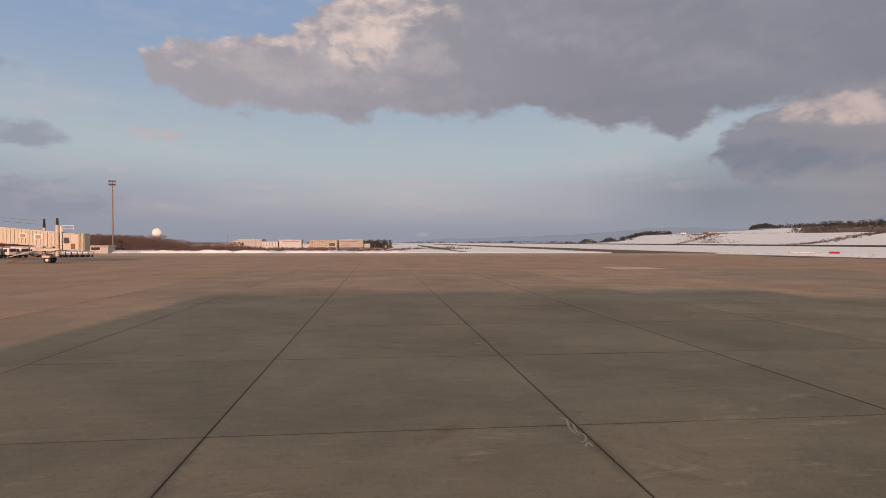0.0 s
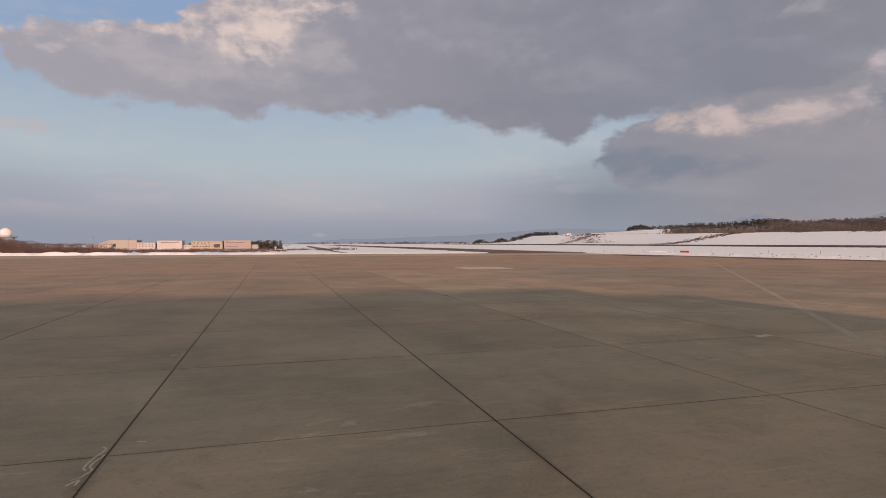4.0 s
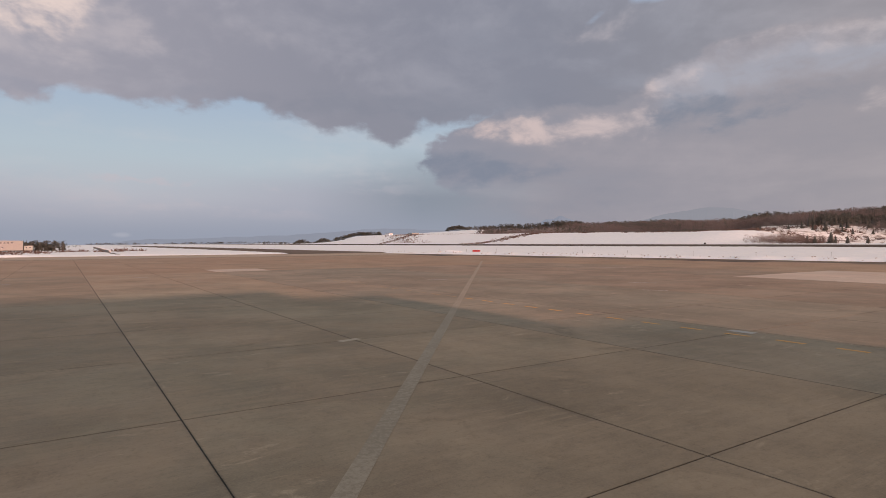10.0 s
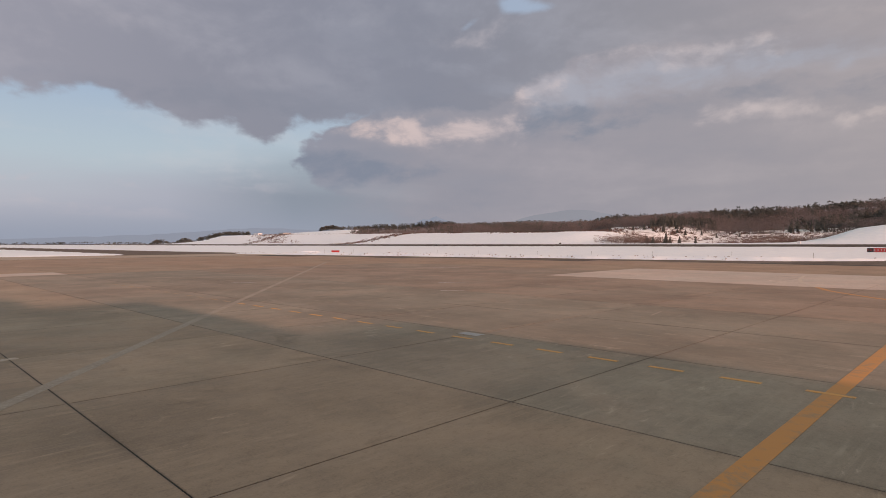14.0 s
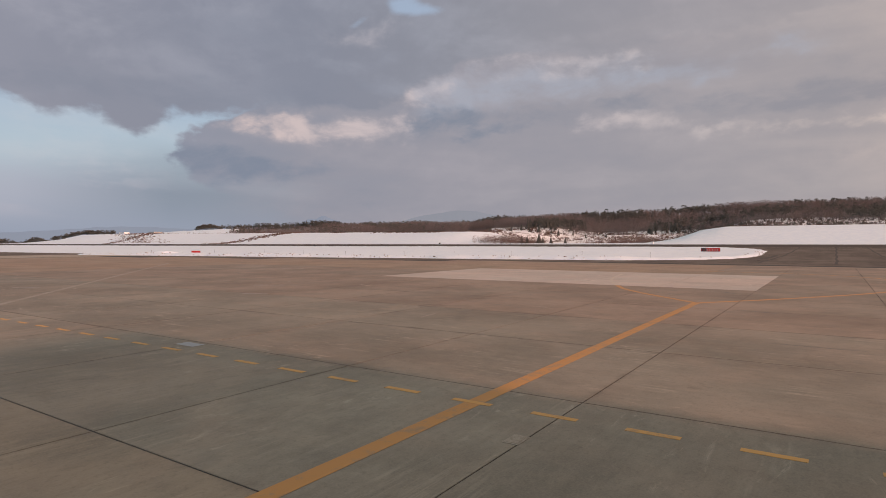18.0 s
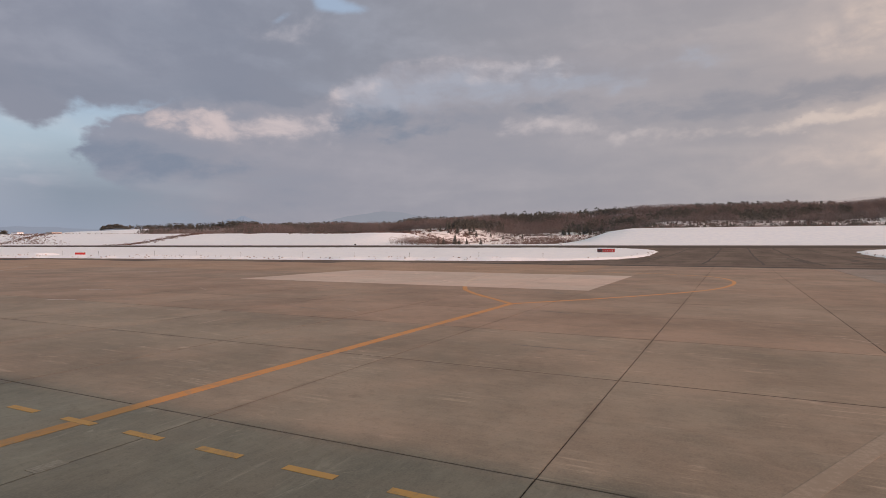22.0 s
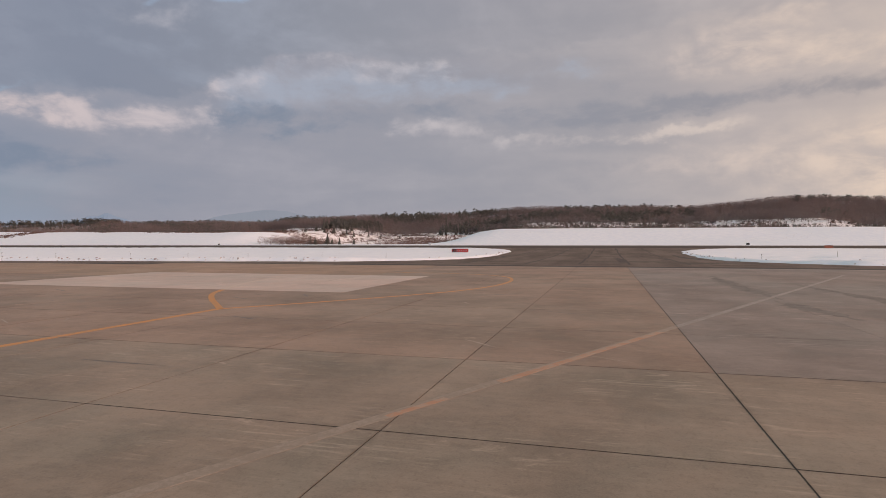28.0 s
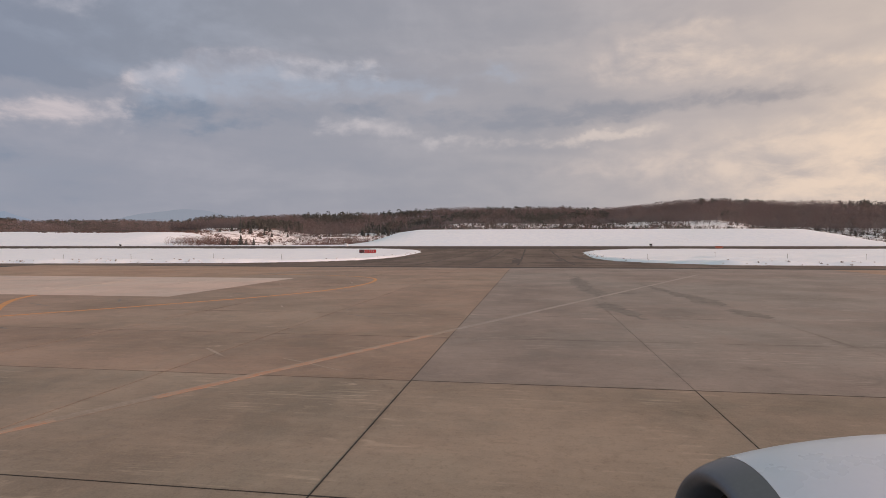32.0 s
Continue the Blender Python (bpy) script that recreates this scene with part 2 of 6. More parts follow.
lit_a = swell([(-19.2, 16.6, 2.6, 1.2, 1.0), (-15.0, 17.5, 3.8, 0.8, 0.6), (-9.5, 18.6, 3.6, 0.9, 0.7), (-2.6, 20.2, 4.4, 2.6, 1.05), (1.6, 22.0, 4.5, 2.0, 0.8), (-1.2, 18.0, 3.6, 1.8, 0.5)], 0.12, 1.15, 0.92, 1.3)
col_a = wmix(lit_a, col_a, srgb(236, 214, 205))
col = wmix(wm("MULTIPLY", cov_a, 0.97), col, col_a)
# small blue windows high up
hole = wsmooth(blobs(AE, [(52.2, 22.0, 2.4, 1.0, 1.0), (48, 20.4, 1.6, 0.5, 0.7, 30), (55, 21.6, 1.6, 0.6, 0.5)], wm("MULTIPLY", grain, 1.1)), 0.35, 0.95, 0.75)
col = wmix(hole, col, srgb(168, 185, 208))
# above and behind the view: an even broken cover
col = wmix(wsmooth(EL, 27.0, 45.0), col, wmix(wsmooth(n_big, 0.4, 0.65), srgb(169, 161, 148), srgb(205, 196, 180)))
col = wmix(wsmooth(EL, -2.0, -6.0), col, srgb(130, 128, 130))
bg = wn("ShaderNodeBackground")
plug(bg.inputs[0], col)
bg.inputs[1].default_value = 1.0
out = wn("ShaderNodeOutputWorld")
plug(out.inputs[0], bg.outputs[0])

sun_data = bpy.data.lights.new("sun", "SUN")
sun_data.energy, sun_data.angle, sun_data.color = 4.75, radians(0.9), (1.0, 0.525, 0.385)
sun = new("sun", sun_data)
a, e = radians(SUN_AZ), radians(SUN_EL)
sun.matrix_world = look((math.sin(a) * math.cos(e), math.cos(a) * math.cos(e), math.sin(e)), (0, 0, 0))


# ------------------------------------------------------------------ materials
class Mat:
    """A small builder of node materials."""

    def __init__(self, name, rough=0.8, metal=0.0):
        self.m = bpy.data.materials.new(name)
        self.m.use_nodes = True
        self.t = self.m.node_tree
        self.b = self.t.nodes["Principled BSDF"]
        self.b.inputs["Roughness"].default_value, self.b.inputs["Metallic"].default_value = rough, metal
        self.pos = self.node("ShaderNodeNewGeometry").outputs["Position"]

    def node(self, kind):
        return self.t.nodes.new(kind)

    def math(self, op, a, b=0.0, c=0.0, clamp=False):
        n = self.node("ShaderNodeMath")
        n.operation, n.use_clamp = op, clamp
        for k, v in enumerate((a, b, c)):
            plug(n.inputs[k], v)
        return n.outputs[0]

    def scaled(self, vec, s):
        n = self.node("ShaderNodeVectorMath")
        n.operation = "MULTIPLY"
        plug(n.inputs[0], vec)
        n.inputs[1].default_value = s
        return n.outputs[0]

    def noise(self, scale, detail=5.0, rough=0.55, vec=None, distort=0.0):
        n = self.node("ShaderNodeTexNoise")
        plug(n.inputs["Vector"], vec or self.pos)
        n.inputs["Scale"].default_value, n.inputs["Detail"].default_value = scale, detail
        n.inputs["Roughness"].default_value, n.inputs["Distortion"].default_value = rough, distort
        return n.outputs["Fac"]

    def step(self, x, lo, hi, a=0.0, b=1.0):
        n = self.node("ShaderNodeMapRange")
        n.interpolation_type = "SMOOTHSTEP"
        plug(n.inputs[0], x)
        for k, v in zip((1, 2, 3, 4), (lo, hi, a, b)):
            n.inputs[k].default_value = v
        return n.outputs[0]

    def mix(self, f, a, b, blend="MIX"):
        n = self.node("ShaderNodeMix")
        n.data_type, n.blend_type = "RGBA", blend
        plug(n.inputs[0], f), plug(n.inputs[6], a), plug(n.inputs[7], b)
        return n.outputs[2]

    def color(self, c):
        plug(self.b.inputs["Base Color"], c)
        return self

    def rough(self, r):
        plug(self.b.inputs["Roughness"], r)
        return self

    def bump(self, height, strength=0.3, dist=0.02):
        n = self.node("ShaderNodeBump")
        plug(n.inputs["Height"], height)
        n.inputs["Strength"].default_value, n.inputs["Distance"].default_value = strength, dist
        plug(self.b.inputs["Normal"], n.outputs[0])
        return self

    def random(self):
        return self.node("ShaderNodeObjectInfo").outputs["Random"]

    def island(self):
        return self.node("ShaderNodeNewGeometry").outputs["Random Per Island"]


def rgb(r, g, b):
    return (r, g, b, 1.0)


def concrete(name, lo, hi, per_piece=True, tint=0.16, streaks=0.28, along=(0.0, 1.0), grime=0.45):
    k = Mat(name, 0.85)

    def lay(across, down):
        return (across, down, 1.0) if along[0] else (down, across, 1.0)
    blot = k.noise(0.16, 5, 0.6)
    mid = k.noise(1.1, 6, 0.65, distort=0.4)
    broom = k.noise(1.0, 5, 0.7, vec=k.scaled(k.pos, lay(4.2, 0.30)), distort=0.15)
    brush = k.math("MULTIPLY", k.step(k.noise(1.0, 4, 0.65, vec=k.scaled(k.pos, lay(7.5, 0.45))), 0.50, 0.66), k.step(k.noise(0.30, 5, 0.65), 0.50, 0.63))
    fine = k.noise(22.0, 3, 0.6)
    f = k.math("ADD", k.math("MULTIPLY", blot, 0.55), k.math("ADD", k.math("MULTIPLY", mid, 0.3), k.math("MULTIPLY", broom, 0.13)))
    c = k.mix(k.step(f, 0.34, 0.62), rgb(*lo), rgb(*hi))
    scuff = k.noise(2.2, 9, 0.78, vec=k.scaled(k.pos, lay(1.25, 0.7)), distort=0.8)
    c = k.mix(k.math("MULTIPLY", k.step(scuff, 0.50, 0.72), 0.24), c, rgb(hi[0] * 1.28, hi[1] * 1.27, hi[2] * 1.25))
    c = k.mix(k.math("MULTIPLY", k.step(scuff, 0.48, 0.32), 0.26), c, rgb(lo[0] * 0.74, lo[1] * 0.73, lo[2] * 0.72))
    c = k.mix(k.math("MULTIPLY", brush, streaks), c, rgb(hi[0] * 1.34, hi[1] * 1.34, hi[2] * 1.33))
    grit = k.noise(7.0, 6, 0.8)
    c = k.mix(k.math("MULTIPLY", k.step(grit, 0.50, 0.34), 0.30), c, rgb(lo[0] * 0.62, lo[1] * 0.60, lo[2] * 0.58))
    pale = k.math("MULTIPLY", k.step(k.noise(0.9, 8, 0.75, vec=k.scaled(k.pos, lay(1.7, 0.55)), distort=0.9), 0.56, 0.70), k.step(k.noise(0.13, 4), 0.46, 0.58))
    c = k.mix(k.math("MULTIPLY", pale, 0.78), c, rgb(hi[0] * 1.45, hi[1] * 1.45, hi[2] * 1.45))
    dirt = k.math("MULTIPLY", k.step(k.noise(0.33, 6, 0.7, distort=0.8), 0.58, 0.74), 0.5)
    c = k.mix(dirt, c, rgb(lo[0] * 0.62, lo[1] * 0.6, lo[2] * 0.58))
    sx = k.node("ShaderNodeSeparateXYZ")
    plug(sx.inputs[0], k.pos)
    dx = k.math("MULTIPLY", k.math("ABSOLUTE", k.math("SUBTRACT", k.math("FRACT", k.math("ADD", k.math("DIVIDE", sx.outputs[0], CELL_X), 0.5)), 0.5)), CELL_X)
    dy = k.math("MULTIPLY", k.math("ABSOLUTE", k.math("SUBTRACT", k.math("FRACT", k.math("ADD", k.math("DIVIDE", sx.outputs[1], CELL_Y), 0.5)), 0.5)), CELL_Y)
    near = k.math("MINIMUM", dx, k.math("MULTIPLY", dy, 1.3))
    # grime and spalled lips along the joints, then broader patches of it
    lip = k.step(k.math("ADD", near, k.math("MULTIPLY", grit, 0.10)), 0.110, 0.055, 0.0, grime)
    c = k.mix(lip, c, rgb(lo[0] * 0.44, lo[1] * 0.38, lo[2] * 0.34))
    pale_lip = k.math("MULTIPLY", k.step(k.math("ABSOLUTE", k.math("SUBTRACT", near, 0.11)), 0.05, 0.0), k.step(k.noise(0.45, 5, 0.7), 0.56, 0.66, 0.0, 0.45))
    c = k.mix(pale_lip, c, rgb(hi[0] * 1.4, hi[1] * 1.38, hi[2] * 1.35))
    smear = k.math("MULTIPLY", k.step(k.math("ADD", near, k.math("MULTIPLY", mid, 0.5)), 0.52, 0.16), k.step(k.noise(0.20, 5, 0.65), 0.48, 0.66, 0.0, 0.62))
    c = k.mix(smear, c, rgb(lo[0] * 0.5, lo[1] * 0.47, lo[2] * 0.44))
    # broad drifts from rusty to mossy concrete, weaker ones within a slab
    hue = k.math("ADD", k.math("MULTIPLY", k.noise(0.045, 3, 0.5), 0.6), k.math("MULTIPLY", k.noise(0.32, 5, 0.6, distort=0.6), 0.4))
    c = k.mix(1.0, c, k.mix(k.step(hue, 0.40, 0.60), rgb(0.955, 0.998, 1.0), rgb(1.035, 0.988, 0.965)), "MULTIPLY")
    rnd = k.random() if per_piece else k.island()
    v = k.step(rnd, 0.0, 1.0, 1.0 - tint, 1.0 + tint)
    vv = k.node("ShaderNodeCombineColor")
    for s in vv.inputs[:3]:
        plug(s, v)
    c = k.mix(1.0, c, vv.outputs[0], "MULTIPLY")
    c = k.mix(k.math("MULTIPLY", k.step(fine, 0.35, 0.7), 0.16), c, rgb(hi[0] * 1.3, hi[1] * 1.3, hi[2] * 1.3))
    k.color(c)
    k.rough(k.step(mid, 0.3, 0.7, 0.74, 0.92))
    k.bump(k.math("ADD", k.math("MULTIPLY", fine, 0.4), broom), 0.35, 0.012)
    return k.m


M_SLAB = concrete("apron_concrete", (0.208, 0.165, 0.121), (0.362, 0.290, 0.216), tint=0.06)
# same concrete darkened for the western slabs: deeper shade put into the colour
M_SLAB_SHADED = concrete("apron_concrete_shaded", (0.184, 0.146, 0.107), (0.318, 0.254, 0.190), tint=0.05)
M_SLAB_COOL = concrete("apron_concrete_cool", (0.190, 0.161, 0.126), (0.330, 0.281, 0.222), tint=0.05)
# far slabs reddened: warmth of the low sun is part of this colour
M_SLAB_FAR = concrete("apron_concrete_far", (0.236, 0.176, 0.125), (0.350, 0.261, 0.189), per_piece=False, tint=0.05)
M_SLAB_GREY = concrete("apron_concrete_grey", (0.158, 0.143, 0.128), (0.266, 0.243, 0.219), tint=0.02, streaks=0.95, along=(1.0, 1.0), grime=0.08)
M_SLAB_EAST = concrete("apron_concrete_east", (0.168, 0.146, 0.114), (0.296, 0.258, 0.206), tint=0.04, streaks=0.7, along=(1.0, 1.0))
M_SLAB_WARM = concrete("apron_concrete_warm", (0.182, 0.142, 0.108), (0.312, 0.250, 0.196), tint=0.05, streaks=0.4, along=(1.0, 1.0))
M_PALE = concrete("new_concrete", (0.435, 0.374, 0.328), (0.535, 0.462, 0.408), tint=0.04)
M_SHOULDER = concrete("shoulder_concrete", (0.31, 0.265, 0.21), (0.41, 0.355, 0.285), per_piece=False, tint=0.04)


def plain(name, a, b, scale=3.0, rough=0.7, metal=0.0, bump=0.1, detail=5, fine=30.0):
    k = Mat(name, rough, metal)
    n1, n2 = k.noise(scale, detail, 0.6), k.noise(fine, 3, 0.6)
    f = k.math("ADD", k.math("MULTIPLY", n1, 0.7), k.math("MULTIPLY", n2, 0.3))
    k.color(k.mix(k.step(f, 0.35, 0.65), rgb(*a), rgb(*b)))
    k.rough(k.step(n1, 0.3, 0.7, max(0.05, rough - 0.08), min(1.0, rough + 0.08)))
    if bump:
        k.bump(f, bump, 0.02)
    return k.m


M_JOINT = plain("joint_sealant", (0.012, 0.011, 0.010), (0.03, 0.027, 0.024), 4.0, 0.8)


def asphalt(name, lo, hi, lanes):
    """Worn asphalt with paving lanes and darker blotches."""
    k = Mat(name, 0.95)
    k.b.inputs["Specular IOR Level"].default_value = 0.18
    lane = k.noise(1.0, 4, 0.6, vec=k.scaled(k.pos, lanes))
    blot, grit = k.noise(0.09, 6, 0.68, distort=0.6), k.noise(5.0, 5, 0.7)
    f = k.math("ADD", k.math("MULTIPLY", lane, 0.45), k.math("ADD", k.math("MULTIPLY", blot, 0.35), k.math("MULTIPLY", grit, 0.2)))
    c = k.mix(k.step(f, 0.38, 0.62), rgb(*lo), rgb(*hi))
    tar = k.math("MULTIPLY", k.step(k.noise(0.12, 8, 0.72, vec=k.scaled(k.pos, (0.6, 1.6, 1.0)), distort=0.9), 0.56, 0.66), 0.55)
    k.color(k.mix(tar, c, rgb(lo[0] * 0.5, lo[1] * 0.5, lo[2] * 0.5)))
    k.bump(grit, 0.3, 0.02)
    return k.m


M_ASPHALT = asphalt("asphalt", (0.102, 0.086, 0.073), (0.178, 0.150, 0.127), (0.02, 0.16, 1.0))
M_RUNWAY = asphalt("runway_asphalt", (0.060, 0.052, 0.046), (0.092, 0.080, 0.070), (0.16, 0.01, 1.0))
M_ASPHALT_DARK = plain("patched_asphalt", (0.036, 0.031, 0.028), (0.062, 0.054, 0.047), 0.4, 0.92, bump=0.3)


def worn_paint(name, full, under, cover, scale=5.0):
    k = Mat(name, 0.65)
    n = k.noise(scale, 8, 0.75, distort=0.5)
    m = k.noise(0.5, 4, 0.6)
    f = k.step(k.math("ADD", k.math("MULTIPLY", n, 0.7), k.math("MULTIPLY", m, 0.3)), cover - 0.10, cover + 0.06)
    k.color(k.mix(f, rgb(*full), rgb(*under)))
    k.bump(n, 0.2, 0.006)
    return k.m


M_YELLOW = worn_paint("yellow_marking_paint", (0.52, 0.255, 0.072), (0.33, 0.225, 0.130), 0.575, 2.4)
M_DASH = worn_paint("bright_yellow_dash_paint", (0.62, 0.335, 0.095), (0.42, 0.26, 0.12), 0.60, 3.0)
M_YELLOW_FAINT = worn_paint("faded_yellow_paint", (0.44, 0.26, 0.10), (0.30, 0.24, 0.16), 0.50)
M_YELLOW_GHOST = worn_paint("ghost_of_yellow_paint", (0.52, 0.42, 0.32), (0.52, 0.46, 0.39), 0.48)
M_GREYED = worn_paint("blasted_paint_trace", (0.36, 0.305, 0.242), (0.262, 0.219, 0.167), 0.50, 9.0)
M_GREYED_FAINT = worn_paint("faint_paint_trace", (0.322, 0.275, 0.220), (0.262, 0.220, 0.170), 0.50, 7.0)
M_GREYED_COOL = worn_paint("grey_paint_trace", (0.31, 0.288, 0.262), (0.225, 0.205, 0.178), 0.515, 9.0)
M_GREYED_OLD = worn_paint("orange_paint_remnant", (0.40, 0.225, 0.135), (0.36, 0.285, 0.215), 0.53, 2.6)
M_CHALK = worn_paint("chalky_residue", (0.50, 0.43, 0.35), (0.36, 0.30, 0.235), 0.52, 9.0)
M_STAIN = worn_paint("damp_stain", (0.102, 0.094, 0.081), (0.168, 0.153, 0.134), 0.49, 1.6)
M_WHITE_MARK = worn_paint("white_marking_paint", (0.5, 0.48, 0.45), (0.2, 0.18, 0.16), 0.5)


def snow_material():
    k = Mat("snow", 0.7)
    big, mid, fine = k.noise(0.02, 4), k.noise(0.35, 6, 0.65), k.noise(2.5, 5, 0.6)
    c = k.mix(k.step(mid, 0.3, 0.7), rgb(0.79, 0.87, 0.95), rgb(0.87, 0.935, 0.985))
    speck = k.math("MULTIPLY", k.step(k.noise(0.9, 6, 0.7), 0.60, 0.68), k.step(big, 0.5, 0.62))
    c = k.mix(k.math("MULTIPLY", speck, 0.5), c, rgb(0.33, 0.27, 0.21))
    k.color(c)
    k.b.inputs["Subsurface Weight"].default_value = 0.0
    k.bump(k.math("ADD", mid, k.math("MULTIPLY", fine, 0.3)), 0.5, 0.25)
    return k.m


M_SNOW = snow_material()


def far_land_material():
    """Snowed slopes with brushwood showing through, thicker in the woods."""
    k = Mat("snowed_brush_slope", 0.9)
    n1, n2 = k.noise(0.035, 6, 0.7, distort=0.6), k.noise(0.22, 5, 0.7)
    f = k.step(k.math("ADD", k.math("MULTIPLY", n1, 0.6), k.math("MULTIPLY", n2, 0.4)), 0.51, 0.60)
    brush = k.mix(n2, rgb(0.075, 0.05, 0.038), rgb(0.16, 0.115, 0.085))
    k.color(k.mix(f, rgb(0.86, 0.87, 0.89), brush))
    return k.m


M_BRUSHLAND = far_land_material()
M_WOODFLOOR = plain("brown_wood_floor", (0.14, 0.117, 0.11), (0.20, 0.168, 0.156), 0.05, 0.95, fine=0.6)
M_CLOD = plain("dirty_snow_clods", (0.16, 0.125, 0.10), (0.84, 0.84, 0.86), 0.9, 0.8, fine=4.0)
# white cowl paint, its bluish shade under the aircraft mixed into the colour
M_SHADED_COWL = plain("shade_tinted_white_paint", (0.60, 0.65, 0.745), (0.635, 0.685, 0.78), 1.2, 0.30, bump=0.0)
M_LIP = plain("brushed_inlet_metal", (0.135, 0.145, 0.17), (0.165, 0.175, 0.20), 1.0, 0.42, metal=0.5, bump=0.0)
M_DARK = plain("dark_duct", (0.02, 0.02, 0.022), (0.05, 0.05, 0.05), 3.0, 0.5)
M_STEEL = plain("galvanised_steel", (0.34, 0.34, 0.34), (0.48, 0.47, 0.46), 4.0, 0.5, metal=0.5)
M_CREAM = plain("cream_panel_paint", (0.36, 0.395, 0.385), (0.42, 0.455, 0.44), 1.5, 0.6)
M_BRIDGE = plain("bridge_cream_paint", (0.45, 0.465, 0.385), (0.52, 0.535, 0.445), 1.5, 0.55)
M_CREAM_DARK = plain("ochre_panel_paint", (0.29, 0.285, 0.21), (0.335, 0.325, 0.245), 0.5, 0.7)
M_PINK = plain("pale_pink_panel", (0.265, 0.265, 0.250), (0.31, 0.305, 0.29), 0.5, 0.7)
M_BUFF = plain("buff_panel", (0.305, 0.325, 0.30), (0.35, 0.37, 0.34), 0.5, 0.7)
M_ROOF = plain("grey_sheet_roof", (0.28, 0.27, 0.26), (0.38, 0.36, 0.34), 0.6, 0.6)
M_GLASS = plain("dark_window_glass", (0.03, 0.035, 0.045), (0.06, 0.065, 0.075), 2.0, 0.12, bump=0.0)
M_RUBBER = plain("black_rubber", (0.018, 0.018, 0.018), (0.035, 0.034, 0.033), 6.0, 0.8)
M_RED = plain("red_sign_face", (0.30, 0.016, 0.018), (0.36, 0.025, 0.024), 3.0, 0.5, bump=0.0)
M_BLACK = plain("black_sign_face", (0.015, 0.015, 0.015), (0.03, 0.03, 0.03), 3.0, 0.5, bump=0.0)
M_WHITE = plain("white_paint", (0.72, 0.72, 0.72), (0.80, 0.80, 0.80), 2.0, 0.5, bump=0.0)
M_ORANGE = plain("orange_paint", (0.30, 0.085, 0.045), (0.38, 0.12, 0.06), 2.0, 0.6)
M_BARRIER = plain("weathered_barrier_panel", (0.10, 0.105, 0.095), (0.17, 0.17, 0.155), 0.4, 0.8)
M_MAST = plain("dull_grey_mast_paint", (0.15, 0.145, 0.14), (0.20, 0.19, 0.185), 1.5, 0.7)
M_STAIR = plain("rust_brown_stair_paint", (0.17, 0.085, 0.06), (0.24, 0.12, 0.085), 2.0, 0.7)
M_BARK = plain("bark", (0.045, 0.033, 0.026), (0.085, 0.062, 0.048), 2.0, 0.9)


def foliage(name, a, b):
    k = Mat(name, 0.9)
    f = k.math("ADD", k.math("MULTIPLY", k.island(), 0.7), k.math("MULTIPLY", k.noise(0.05, 3), 0.5))
    k.color(k.mix(k.step(f, 0.2, 0.95), rgb(*a), rgb(*b)))
    # thin twigs and needles pass part of the light
    thin, both = k.node("ShaderNodeBsdfTranslucent"), k.node("ShaderNodeMixShader")
    k.t.links.new(k.b.inputs["Base Color"].links[0].from_socket, thin.inputs[0])
    both.inputs[0].default_value = 0.42
    k.t.links.new(k.b.outputs[0], both.inputs[1])
    k.t.links.new(thin.outputs[0], both.inputs[2])
    k.t.links.new(both.outputs[0], k.t.nodes["Material Output"].inputs[0])
    return k.m


# needles and bare twigs lightened: the distance haze is in their colours
M_NEEDLES = foliage("hazed_conifer_needles", (0.084, 0.090, 0.082), (0.146, 0.148, 0.132))
M_TWIGS = foliage("hazed_bare_twigs", (0.140, 0.118, 0.113), (0.218, 0.187, 0.180))
M_BRUSH = foliage("reddish_brushwood", (0.115, 0.080, 0.070), (0.205, 0.145, 0.125))


# air haze painted as emission: far ridges glow close to the sky colour
def painted_haze_mat(name, a, b):
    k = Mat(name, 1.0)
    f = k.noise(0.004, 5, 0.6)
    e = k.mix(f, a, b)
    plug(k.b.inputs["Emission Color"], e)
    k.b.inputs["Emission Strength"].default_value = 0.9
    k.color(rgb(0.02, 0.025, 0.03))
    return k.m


M_FAR_BLUE = painted_haze_mat("distant_blue_ridge", srgb(134, 142, 158), srgb(139, 146, 161))
M_FAR_WARM = painted_haze_mat("distant_warm_mountain", srgb(178, 163, 160), srgb(188, 172, 166))
M_FAR_GREY = painted_haze_mat("distant_grey_mountain", srgb(138, 141, 151), srgb(145, 147, 156))


# ------------------------------------------------------------------ mesh helpers
def mesh_from(name, verts, faces, mats, smooth=False, index=None):
    me = bpy.data.meshes.new(name)
    me.from_pydata(verts, [], faces)
    for m in (mats if isinstance(mats, (list, tuple)) else [mats]):
        me.materials.append(m)
    if index is not None:
        me.polygons.foreach_set("material_index", index)
    if smooth:
        me.polygons.foreach_set("use_smooth", [True] * len(me.polygons))
    me.update()
    return me


def tri_mesh(name, tris, mats, index=None):
    """One mesh from an array of triangles, n x 3 x 3."""
    n = len(tris)
    me = bpy.data.meshes.new(name)
    me.vertices.add(n * 3), me.loops.add(n * 3), me.polygons.add(n)
    me.vertices.foreach_set("co", np.asarray(tris, dtype=np.float32).ravel())
    me.loops.foreach_set("vertex_index", np.arange(n * 3, dtype=np.int32))
    me.polygons.foreach_set("loop_start", np.arange(0, n * 3, 3, dtype=np.int32))
    for m in (mats if isinstance(mats, (list, tuple)) else [mats]):
        me.materials.append(m)
    if index is not None:
        me.polygons.foreach_set("material_index", np.asarray(index, dtype=np.int32))
    me.update(calc_edges=True)
    return me


